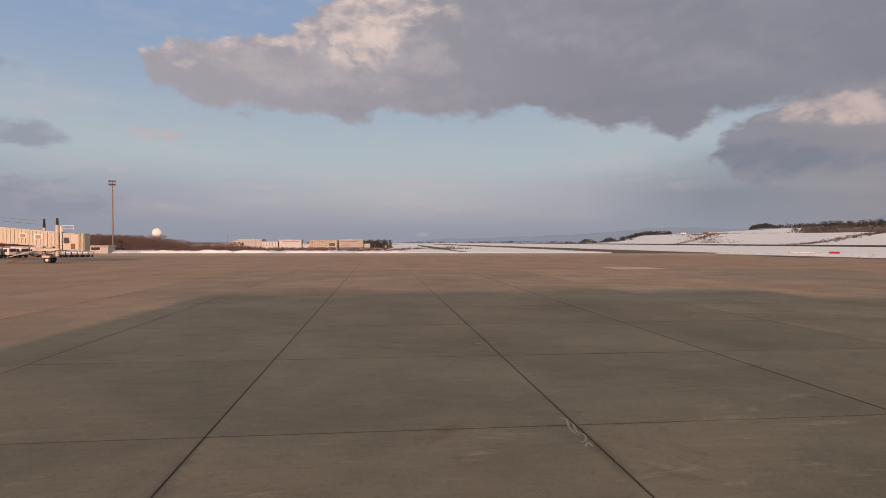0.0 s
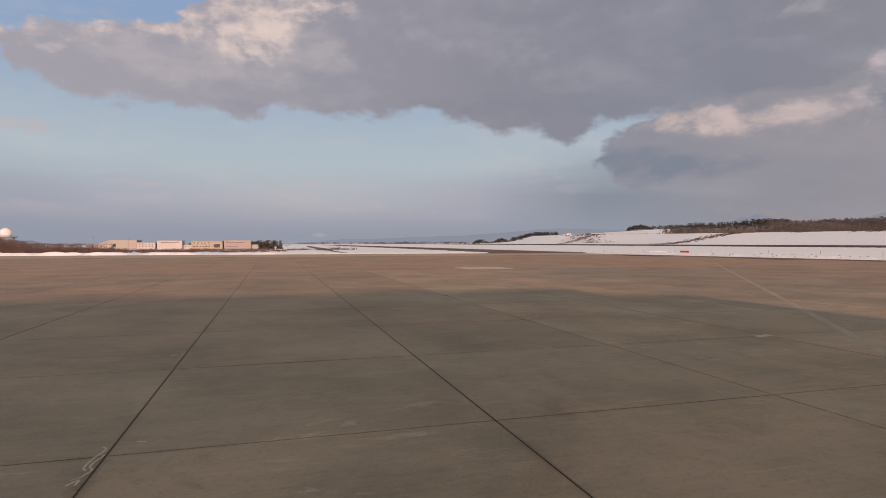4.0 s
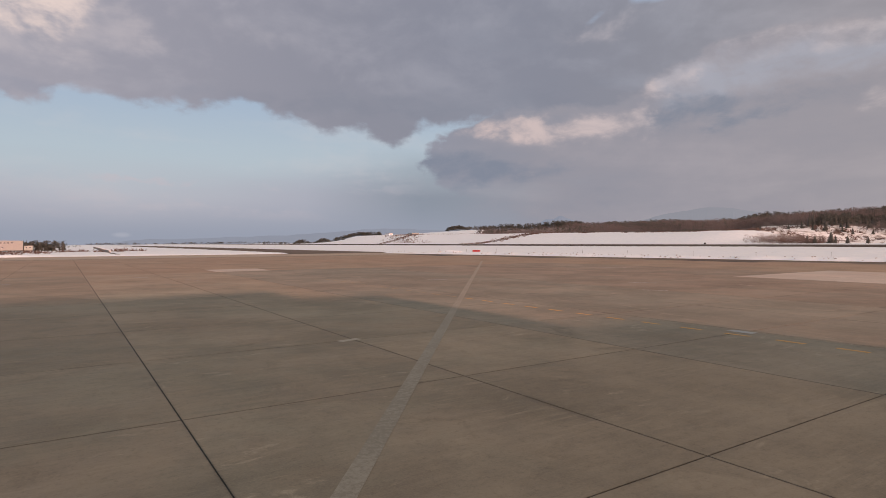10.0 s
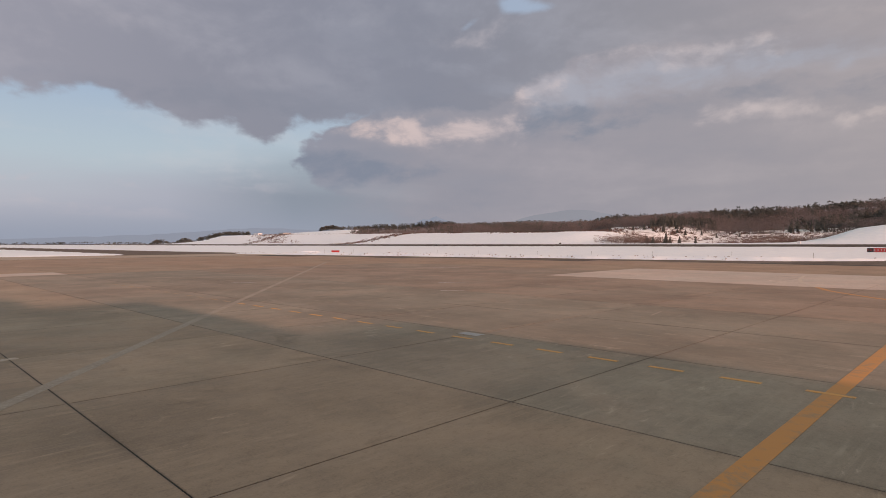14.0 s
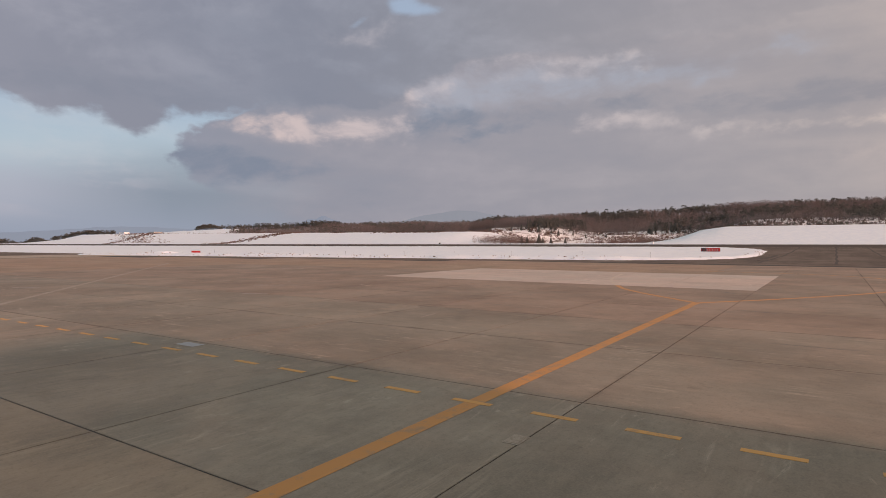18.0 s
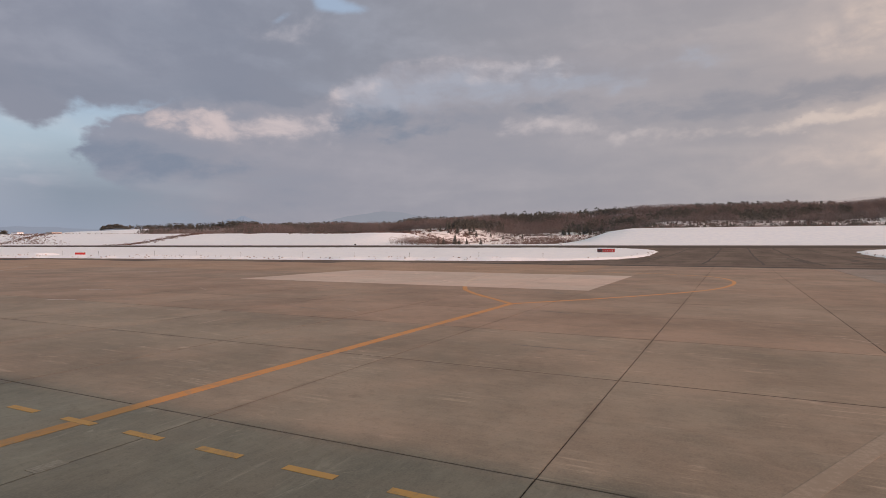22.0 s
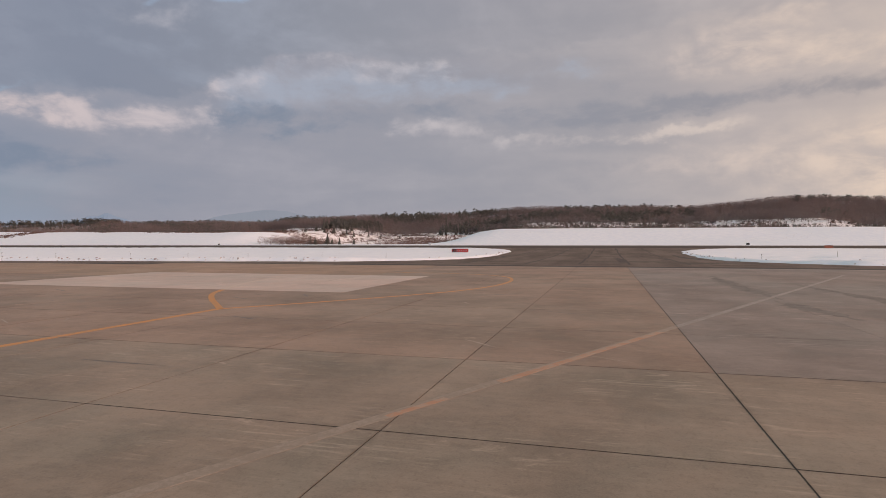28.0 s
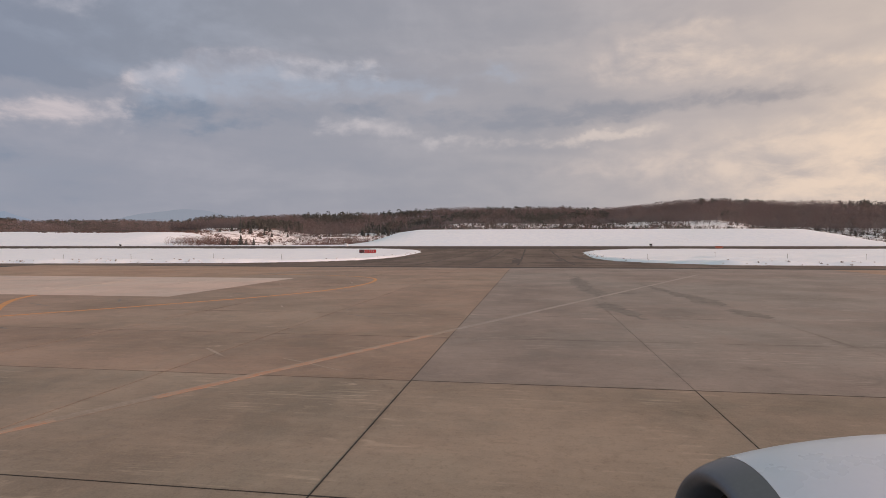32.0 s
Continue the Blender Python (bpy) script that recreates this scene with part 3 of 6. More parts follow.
def part(name, bm, material, parent=None, label="", smooth=False):
    me = bpy.data.meshes.new(name)
    bm.to_mesh(me)
    bm.free()
    me.materials.append(material)
    if smooth:
        me.polygons.foreach_set("use_smooth", [True] * len(me.polygons))
    ob = new(name, me)
    if parent:
        ob.parent = parent
    return tagged(ob, label) if label else ob


def box(bm, x0, y0, z0, x1, y1, z1, bevel=0.0):
    r = bmesh.ops.create_cube(bm, size=1.0)
    vs = r["verts"]
    for v in vs:
        v.co = Vector(((x0 + x1) / 2 + v.co.x * (x1 - x0), (y0 + y1) / 2 + v.co.y * (y1 - y0), (z0 + z1) / 2 + v.co.z * (z1 - z0)))
    if bevel:
        es = list({e for v in vs for e in v.link_edges})
        bmesh.ops.bevel(bm, geom=es, offset=bevel, segments=1, affect="EDGES")
    return bm


def tube(bm, p0, p1, r0, r1=None, sides=10):
    p0, p1 = Vector(p0), Vector(p1)
    d = p1 - p0
    m = Matrix.Translation((p0 + p1) / 2) @ d.to_track_quat("Z", "Y").to_matrix().to_4x4()
    bmesh.ops.create_cone(bm, cap_ends=True, segments=sides, radius1=r0, radius2=r0 if r1 is None else r1, depth=d.length, matrix=m)
    return bm


def revolve(bm, profile, axis_o, axis_x, up, sides=48):
    """A surface of revolution: profile rows of (along, radius) about axis_x from axis_o."""
    o, ax = Vector(axis_o), Vector(axis_x).normalized()
    u = (Vector(up) - ax * ax.dot(Vector(up))).normalized()
    w = ax.cross(u)
    rings = []
    for s, r in profile:
        rings.append([bm.verts.new(o + ax * s + (u * math.cos(2 * math.pi * k / sides) + w * math.sin(2 * math.pi * k / sides)) * r) for k in range(sides)])
    for a, b in zip(rings, rings[1:]):
        for k in range(sides):
            bm.faces.new((a[k], a[(k + 1) % sides], b[(k + 1) % sides], b[k]))
    return bm


def empty(name, label, category, group="", at=(0, 0, 0), kind=""):
    ob = new(name)
    ob.location = at
    return tagged(ob, label, category, group, kind)


def smoothstep(a, b, x):
    t = np.clip((np.asarray(x, float) - a) / (b - a), 0, 1)
    return t * t * (3 - 2 * t)


def value_noise(x, y, scale, seed):
    """Smooth lattice noise between -1 and 1."""
    x, y = np.asarray(x, float) / scale, np.asarray(y, float) / scale
    xi, yi = np.floor(x).astype(int), np.floor(y).astype(int)
    fx, fy = x - xi, y - yi
    fx, fy = fx * fx * (3 - 2 * fx), fy * fy * (3 - 2 * fy)

    def h(i, j):
        n = (i * 374761393 + j * 668265263 + seed * 1442695) & 0x7FFFFFFF
        n = ((n ^ (n >> 13)) * 1274126177) & 0x7FFFFFFF
        return ((n ^ (n >> 16)) & 0xFFFF) / 32767.5 - 1
    return (h(xi, yi) * (1 - fx) + h(xi + 1, yi) * fx) * (1 - fy) + (h(xi, yi + 1) * (1 - fx) + h(xi + 1, yi + 1) * fx) * fy


# ------------------------------------------------------------------ the land
OX, OY = 40.0, -20.0                          # hub of the land's polar mesh
RUNWAY = (286.0, 344.0)                        # near and far edge
SKYLINE = [(-180, 0.2), (18, 0.2), (22, 0.45), (24, 0.95), (30, 1.2), (34, 1.55), (37, 1.65), (44, 1.9), (50, 1.95), (54, 2.0), (58.5, 1.85), (61, 2.4), (66, 2.6), (72, 2.75),
           (76, 3.0), (80, 3.2), (84, 3.45), (95, 3.45), (98, 3.35), (101, 3.5), (108, 3.85), (113, 3.55), (118, 3.2), (126, 2.6), (140, 1.2), (180, 0.2)]
BANK = [(-900, 3), (-250, 3), (-237, 6), (-222, 10.4), (-207, 12.8), (-160, 13.2), (36, 13.4), (50, 11.5), (64, 6.0), (80, 3.0), (140, 2.6), (176, 2.8), (190, 5.2), (206, 9.4), (224, 12.4), (520, 14.0), (720, 15.6), (850, 15.0), (925, 9.0), (985, 2.0), (1400, 1)]


def apron_edge(y):
    """The east edge of the apron."""
    y = np.asarray(y, float)
    return np.where(y > 8, 150.5 - 0.185 * (y - 8), 150.0)


def pavement(x, y):
    """Metres outside the paved ground; negative upon it."""
    x, y = np.asarray(x, float), np.asarray(y, float)
    apron = np.maximum(x - apron_edge(y), y - 188.0)
    half = 25.0 + 22 * np.exp(-np.maximum(x - 150, 0) / 11.0) + 26 * np.exp(-np.maximum(286 - x, 0) / 16.0)
    east = np.maximum(np.abs(y + 30.0) - half, np.maximum(145 - x, x - 300))
    north = np.maximum(np.abs(x - 112.0) - 17.0 - 8 * np.exp(-np.maximum(y - 188, 0) / 15.0), 180 - y)
    runway = np.maximum(RUNWAY[0] - x, x - RUNWAY[1])
    return np.minimum(np.minimum(apron, east), np.minimum(north, runway))


def level(x, y):
    """The paved level, rising gently to the runway."""
    x, y = np.asarray(x, float), np.asarray(y, float)
    return 2.3 * smoothstep(185, 350, x) + 0.0 * y


def crest_distance(az):
    """How far off the wooded crest lies, by bearing."""
    return np.interp(az, [30, 38, 48, 58, 64], [1650, 1500, 1150, 880, 800])


def land(x, y):
    x, y = np.asarray(x, float), np.asarray(y, float)
    base = level(x, y)
    out = pavement(x, y)
    wob = 0.5 * value_noise(x, y, 5.0, 3) + 0.5 * value_noise(x, y, 1.9, 4)
    cover = smoothstep(-0.6, 2.2, out + 0.9 * wob)
    thick = 0.42 * (1 - 0.75 * smoothstep(165, 270, x)) + (1 - 0.7 * smoothstep(165, 260, x)) * (0.22 * value_noise(x, y, 34.0, 1) + 0.14 * value_noise(x, y, 9.0, 2) + 0.10 * wob)
    berm = 0.28 * np.exp(-((out - 3.0) / 2.6) ** 2) * (1 + 0.55 * wob) * (1 - 0.85 * smoothstep(180, 235, x))
    mound = 0.55 * np.exp(-((x - 228) / 22) ** 2 - ((y - 58) / 34) ** 2)
    # ploughed windrow on the southern snow
    ploughed = smoothstep(58, 80, -y) * (1 - smoothstep(230, 300, -y))
    rough_snow = value_noise(x, y, 4.5, 12) + 0.7 * value_noise(x, y, 2.2, 13)
    mound = mound + ploughed * (0.42 * np.exp(-((x - 187 - 5 * value_noise(x, y, 28, 11)) / 6.0) ** 2) * (1 + 0.5 * rough_snow) + 0.10 * rough_snow * np.exp(-((x - 175) / 14) ** 2))
    north_cut = 1 - smoothstep(150, 200, y) * (0.55 + 0.37 * (1 - smoothstep(84, 108, x)) * smoothstep(192, 215, y))
    z = base - 0.35 + cover * (0.35 + (thick + berm) * north_cut + mound)
    # the bank past the runway
    bank = np.interp(y, [r[0] for r in BANK], [r[1] for r in BANK]) - 2.4
    z = z + bank * smoothstep(356, 445, x + 6 * value_noise(x, y, 60, 7)) * np.where(x > 350, 1, 0)
    # wooded hills behind
    dx, dy = x - OX, y - OY
    d = np.hypot(dx, dy)
    az = np.degrees(np.arctan2(dx, dy))
    el = np.interp(az, [r[0] for r in SKYLINE], [r[1] for r in SKYLINE])
    far = crest_distance(az)
    crest = np.maximum(3.8 + far * np.tan(np.radians(el)) - 10.0, 0.6)
    rise = smoothstep(0.58 * far, far, d) * smoothstep(345, 480, x)
    z = np.where(d > 430, z * (1 - rise) + np.maximum(crest, z * 0.6) * rise, z)
    z = z + rise * 2.5 * value_noise(x, y, 70, 9)
    fall = smoothstep(1.08 * far, 2.0 * far, d)
    z = z * (1 - fall) + fall * (z * 0.45)
    z = z - 6.0 * smoothstep(240, 820, y) * (1 - smoothstep(20, 78, x))
    return z - 6.0 * smoothstep(1600, 4500, d) * (el < 0.4)


def build_ground():
    az = np.concatenate([np.arange(-180, -62, 4.0), np.arange(-62, 152, 0.5), np.arange(152, 180, 4.0)])
    rad = np.concatenate([np.arange(8, 96, 11.0), np.arange(96, 262, 1.6), np.arange(262, 300, 3.0), np.arange(300, 470, 5.0), np.arange(470, 900, 12.0), np.geomspace(900, 4700, 62)])
    A, R = np.meshgrid(np.radians(az), rad, indexing="ij")
    X, Y = OX + R * np.sin(A), OY + R * np.cos(A)
    Z = land(X, Y)
    n, m = X.shape
    verts = np.stack([X, Y, Z], -1).reshape(-1, 3).tolist()
    i, j = np.meshgrid(np.arange(n), np.arange(m - 1), indexing="ij")
    i2 = (i + 1) % n
    quads = np.stack([i * m + j, i * m + j + 1, i2 * m + j + 1, i2 * m + j], -1).reshape(-1, 4)
    cx, cy = X[i, j].ravel(), Y[i, j].ravel()
    d = np.hypot(cx - OX, cy - OY)
    bank_h = np.interp(cy, [r[0] for r in BANK], [r[1] for r in BANK])
    slope = (d > 430) & (cx > 352) & ((bank_h < 5.5) | (cx > 450)) & (cy < 900)
    quads = quads.tolist()
    azc = np.degrees(np.arctan2(cx - OX, cy - OY))
    woods = (d > np.where(azc < 60, 0.53, 0.75) * crest_distance(azc)) & (cx > 470) & (azc > 36.0) & (azc < 135) & (d < 2000)
    index = np.where(woods, 2, slope.astype(int)).tolist()
    verts.append((OX, OY, -0.4))
    c = len(verts) - 1
    for k in range(n):
        quads.append((c, k * m, ((k + 1) % n) * m))
        index.append(0)
    ob = new("ground", mesh_from("ground", verts, quads, [M_SNOW, M_BRUSHLAND, M_WOODFLOOR], True, index))
    return tagged(ob, "snow-covered airfield ground rising to brushy slopes", "ground", kind="structure")


build_ground()


def strip(name, inside, x0, x1, y0, y1, step, material, label, category, lift=0.0):
    """A paved sheet with its own thickness, laid at the paved level."""
    xs, ys = np.arange(x0, x1 + 0.01, step), np.arange(y0, y1 + 0.01, step)
    verts, faces, ids = [], [], {}

    def vid(i, j):
        if (i, j) not in ids:
            ids[i, j] = len(verts)
            verts.append((xs[i], ys[j], float(level(xs[i], ys[j])) + lift))
        return ids[i, j]
    for i in range(len(xs) - 1):
        for j in range(len(ys) - 1):
            if inside((xs[i] + xs[i + 1]) / 2, (ys[j] + ys[j + 1]) / 2):
                faces.append((vid(i, j), vid(i + 1, j), vid(i + 1, j + 1), vid(i, j + 1)))
    bm = bmesh.new()
    bv = [bm.verts.new(v) for v in verts]
    for f in faces:
        bm.faces.new([bv[k] for k in f])
    ext = bmesh.ops.extrude_face_region(bm, geom=bm.faces[:])
    for v in ext["geom"]:
        if isinstance(v, bmesh.types.BMVert):
            v.co.z -= 0.25
    bmesh.ops.recalc_face_normals(bm, faces=bm.faces[:])
    ob = part(name, bm, material)
    return tagged(ob, label, category, kind="structure")


strip("taxiway_east", lambda x, y: pavement(x, y) < 2 and 146 < x < 286 and -130 < y < 70, 142, 286, -130, 70, 4.0, M_ASPHALT, "dark worn asphalt taxiway with sealed cracks", "taxiway", 0.012)
strip("taxiway_north", lambda x, y: pavement(x, y) < 2, 84, 140, 184, 1100, 6.0, M_ASPHALT, "dark asphalt taxiway between snow fields", "taxiway", 0.006)
strip("runway", lambda x, y: True, 286, 344, -1300, 1900, 29.0, M_RUNWAY, "grey asphalt runway beyond a snow bank", "runway", 0.02)
strip("shoulder_north", lambda x, y: x < float(apron_edge(y)) + 2 and y > 152, -220, 152, 148, 190, 2.0, M_SHOULDER, "smooth paler concrete edge band of the apron", "pavement", -0.004)
strip("shoulder_east", lambda x, y: float(apron_edge(y)) - 12 < x < float(apron_edge(y)) + 2 and y < 152, 118, 154, -110, 152, 2.0, M_ASPHALT, "dark asphalt shoulder along the apron edge", "pavement", -0.004)

# the base under the slabs shows in the joints
bm = bmesh.new()
box(bm, -224, -204, -0.4, 150, 188, -0.013)
apron = tagged(part("apron", bm, M_JOINT), "concrete aircraft parking apron of square slabs with dark joints", "apron", kind="structure")


# ------------------------------------------------------------------ markings on the apron
def ribbon(name, pts, width, material, label, category, z=0.0045, group="", lift=None):
    """A painted line with its own film thickness along a polyline."""
    pts = [Vector((p[0], p[1], 0)) for p in pts]
    bm = bmesh.new()
    rows = []
    for k, p in enumerate(pts):
        d = (pts[min(k + 1, len(pts) - 1)] - pts[max(k - 1, 0)]).normalized()
        n = Vector((-d.y, d.x, 0)) * (width / 2)
        h = 0.0 if lift is None else float(level(p.x, p.y)) + lift
        rows.append([bm.verts.new(p + s * n + Vector((0, 0, h + zz))) for s, zz in ((-1, 0.001), (-1, z), (1, z), (1, 0.001))])
    for a, b in zip(rows, rows[1:]):
        for i in range(3):
            bm.faces.new((a[i], b[i], b[i + 1], a[i + 1]))
    ob = part(name, bm, material)
    return tagged(ob, label, category, group, "structure")


def smooth_line(ctrl, n=10):
    out = []
    c = [Vector((x, y, 0)) for x, y in ctrl]
    c = [c[0] * 2 - c[1]] + c + [c[-1] * 2 - c[-2]]
    for k in range(1, len(c) - 2):
        for i in range(n):
            t = i / n
            out.append(0.5 * (2 * c[k] + (c[k + 1] - c[k - 1]) * t + (2 * c[k - 1] - 5 * c[k] + 4 * c[k + 1] - c[k + 2]) * t * t + (3 * c[k] - c[k - 1] - 3 * c[k + 1] + c[k + 2]) * t ** 3))
    out.append(c[-2])
    return [(p.x, p.y) for p in out]


def straight(a, b, n=2):
    return [(a[0] + (b[0] - a[0]) * k / n, a[1] + (b[1] - a[1]) * k / n) for k in range(n + 1)]


ribbon("lead_in_line", straight((25.0, -12.85), (70.4, -12.85), 12), 0.42, M_YELLOW, "orange-yellow painted lead-in line on concrete", "marking")
ribbon("turn_line", smooth_line([(70.2, -12.9), (76.3, -17.4), (84.6, -22.5), (91.5, -24.8), (99.4, -25.2), (106.5, -23.0), (110.6, -16.5), (112.0, -6.0)]), 0.34, M_YELLOW, "curved orange-yellow taxi line on concrete", "marking", 0.006)
ribbon("turn_line", smooth_line([(70.2, -12.85), (72.7, -10.65), (75.4, -8.3), (78.7, -5.9), (82.0, -4.3)]), 0.40, M_YELLOW, "short curved orange-yellow taxi line branch", "marking", 0.006)
for k in range(-6, 28):
    ribbon("dash", straight((43.40, -12.78 + 2.09 * k - 0.53), (43.40, -12.78 + 2.09 * k + 0.53)), 0.19, M_DASH if k < 16 else M_YELLOW_FAINT, "short orange-yellow painted dash on concrete", "marking", 0.007, "dashes across the stand")
ribbon("old_line", straight((17.0, -14.1), (92.0, 81.4), 14), 0.40, M_GREYED, "pale blasted trace of a removed taxi line", "marking", 0.0035)
ribbon("old_line", straight((69.5, -37.5), (118.0, -60.6), 9), 0.36, M_GREYED_COOL, "grey trace of a removed taxi line on grey concrete", "marking", 0.0035)
ribbon("old_line", straight((42.0, -24.4), (69.4, -37.45), 8), 0.36, M_GREYED_FAINT, "pale blasted trace of a removed taxi line", "marking", 0.0035)
for xa, xb, w in ((53.2, 55.0, 0.20), (57.0, 67.6, 0.27)):
    ribbon("paint_remnant", [(x, -24.46 - (x - 42) * 36.2 / 76) for x in np.linspace(xa, xb, 6)], w, M_GREYED_OLD, "leftover orange paint on a blasted line", "marking", 0.0055)
for k, (x, y, w, l) in enumerate([(65.2, 23.0, 0.5, 2.6), (59.0, 16.5, 0.35, 1.9), (88.0, 47.0, 0.6, 4.0), (52.0, 38.0, 0.5, 2.4), (31.0, 52.0, 0.4, 2.2), (15.0, 56.0, 0.4, 2.0), (27.0, 60.0, 0.4, 2.0)]):
    ribbon("paint_patch", straight((x, y), (x + 0.55 * l, y - 0.84 * l)), w, M_WHITE_MARK, "small worn pale paint patch on concrete", "marking", 0.004)
for x, y in [(5.3, 9.4), (6.4, 9.7), (7.0, 9.8)]:
    ribbon("paint_patch", straight((x, y), (x + 0.25, y + 0.02)), 0.10, M_WHITE_MARK, "small worn pale paint patch on concrete", "marking", 0.004)


def drain_plate(x, y, w, l, turn, material, label):
    base = empty("cover_plate", label, "plate", at=(x, y, 0))
    base.rotation_euler[2] = radians(turn)
    bm = bmesh.new()
    box(bm, -w / 2, -l / 2, 0.001, w / 2, l / 2, 0.010, 0.003)
    part("lid", bm, material, base)
    bm = bmesh.new()
    for s in (-1, 1):
        box(bm, s * (w / 2 + 0.03) - 0.028, -l / 2 - 0.06, 0.001, s * (w / 2 + 0.03) + 0.028, l / 2 + 0.06, 0.007)
        box(bm, -w / 2, s * (l / 2 + 0.03) - 0.028, 0.001, w / 2, s * (l / 2 + 0.03) + 0.028, 0.007)
    part("rim", bm, M_GREYED, base)


ribbon("turn_line", smooth_line([(82.2, -4.2), (84.0, -3.4), (87.6, -2.0), (93.0, -0.5), (100.0, 0.7)]), 0.30, M_YELLOW_GHOST, "faded orange-yellow taxi line on pale concrete", "marking", 0.006)
drain_plate(44.3, 0.05, 0.5, 1.05, 0, M_STEEL, "light steel cover plate set in the apron")
drain_plate(41.6, -14.86, 0.42, 0.22, 0, M_GREYED, "small pale repaired patch plate in the apron")

# wider black seals on some joints
def seal(a, b, width):
    """A bituminous seal with a slightly ragged edge."""
    a, b = Vector((*a, 0)), Vector((*b, 0))
    n = int((b - a).length * 3)
    d = (b - a).normalized()
    s = Vector((-d.y, d.x, 0))
    bm = bmesh.new()
    rows = []
    for k in range(n + 1):
        p = a.lerp(b, k / n)
        rows.append([bm.verts.new(p + s * (q * width / 2 * random.uniform(0.7, 1.25)) + Vector((0, 0, z))) for q, z in ((-1, 0.0005), (-0.9, 0.003), (0.9, 0.003), (1, 0.0005))])
    for u, v in zip(rows, rows[1:]):
        for i in range(3):
            bm.faces.new((u[i], v[i], v[i + 1], u[i + 1]))
    tagged(part("joint_seal", bm, M_JOINT), "black bituminous seal in a slab joint", "joint", kind="structure")


for i, ya, yb, w in ((0, -30, 75, 0.023), (2, -30, 67.5, 0.023), (7, -68, -22, 0.022), (8, -68, -37.5, 0.026)):
    seal((i * CELL_X, ya), (i * CELL_X, yb), w)
seal((30, -5 * CELL_Y), (134, -5 * CELL_Y), 0.023)

# a chalky repair scribble beside a joint
for ctrl in ([(7.3, 0.53), (7.38, 0.35), (7.28, -0.12), (7.26, -0.5), (7.33, -0.65)],
             [(7.43, 0.06), (7.34, -0.43), (7.42, -0.66), (7.33, -0.95), (7.21, -1.04)],
             [(7.21, -1.27), (7.34, -1.06), (7.35, -1.29)],
             [(7.83, 0.68), (8.02, 0.61)]):
    ribbon("chalk_mark", smooth_line(ctrl, 5), 0.042, M_CHALK, "pale chalky scribble on concrete", "marking", 0.004)


# scattered scuffs on the slabs
def scuffs(name, count, material, label, z, seed):
    rs = random.Random(seed)
    verts, faces = [], []
    for k in range(count):
        x, y = rs.uniform(40, 112), rs.uniform(-34, 120)
        if 80 < x < 106 and -16 < y < 24 or x < 56:
            continue
        a, long, wide = rs.gauss(1.0, 0.5), rs.uniform(0.35, 2.2), rs.uniform(0.03, 0.10)
        c, s, n0 = math.cos(a), math.sin(a), len(verts)
        for i in range(10):
            t = 2 * math.pi * i / 10
            u, v = long * math.cos(t) * rs.uniform(0.6, 1.1), wide * math.sin(t) * rs.uniform(0.4, 1.2)
            verts.append((x + u * c - v * s, y + u * s + v * c, z))
        faces.append(list(range(n0, n0 + 10)))
    tagged(new(name, mesh_from(name, verts, faces, material)), label, "scuffs", kind="stuff")


scuffs("pale_scuffs", 120, M_GREYED, "thin pale scrapes on the concrete slabs", 0.0026, 5)
scuffs("dark_scuffs", 120, M_STAIN, "thin dark rubber scuffs on the concrete slabs", 0.0022, 6)


ribbon("joint_repair", straight((29.2, 7.42), (30.1, 7.62)), 0.36, M_CHALK, "pale crumbled repair at a slab joint", "repair", 0.004)

# sealed cracks and joints of the east taxiway
for k, y in enumerate((-9, -20.4, -29.8, -38.2, -48.0)):
    ribbon("crack_seal", [(146 + 9 * i, y + 0.14 * math.sin(i * 1.7 + k) + (0.02 * i * (k - 2))) for i in range(17)], 0.45, M_ASPHALT_DARK, "black sealed crack in asphalt taxiway", "crack", 0.006, lift=0.012)
for k, x in enumerate((161, 206, 262)):
    ribbon("crack_seal", [(x + 0.15 * math.sin(i * 2.0 + k) + 0.12 * i, -58 + 7 * i) for i in range(9)], 0.4, M_ASPHALT_DARK, "black sealed crack in asphalt taxiway", "crack", 0.008, lift=0.012)
ribbon("tar_patch", straight((157, -37.6), (177, -36.9), 6), 1.3, M_ASPHALT_DARK, "black tar patch on asphalt taxiway", "patch", 0.009, lift=0.012)
ribbon("tar_patch", [(162.5, -37), (162.0, -41), (162.6, -46), (161.8, -51)], 2.2, M_ASPHALT_DARK, "black tar patch on asphalt taxiway", "patch", 0.010, lift=0.012)
for k in range(5):
    ribbon("hold_mark", straight((264, -28.6 + 1.75 * k), (264, -27.5 + 1.75 * k)), 0.9, M_WHITE_MARK, "worn white bar across the taxiway", "marking", 0.01, "holding bars", lift=0.012)


def stain(ctrl, width, seed, material=M_STAIN, z=0.0024, label="dark damp wheel track on the grey apron"):
    """A damp or tarry track: ragged, swelling and tapering along its way."""
    pts = [Vector((x, y, z + float(level(x, y)))) for x, y in smooth_line(ctrl, 24)]
    bm = bmesh.new()
    rows = []
    for k, p in enumerate(pts):
        d = (pts[min(k + 1, len(pts) - 1)] - pts[max(k - 1, 0)]).normalized()
        n = Vector((-d.y, d.x, 0))
        u = k / (len(pts) - 1)
        swell_at = min(1.0, 6 * u, 6 * (1 - u)) * (0.62 + 0.5 * float(value_noise(p.x, p.y, 2.4, seed)))
        rows.append([bm.verts.new(p + n * (q * width / 2 * max(0.02, swell_at + 0.35 * float(value_noise(p.x * 3, p.y * 3, 1.3, seed + q))))) for q in (-1, 1)])
    for a, b in zip(rows, rows[1:]):
        bm.faces.new((a[0], b[0], b[1], a[1]))
    tagged(part("stain", bm, material), label, "stain", kind="structure")


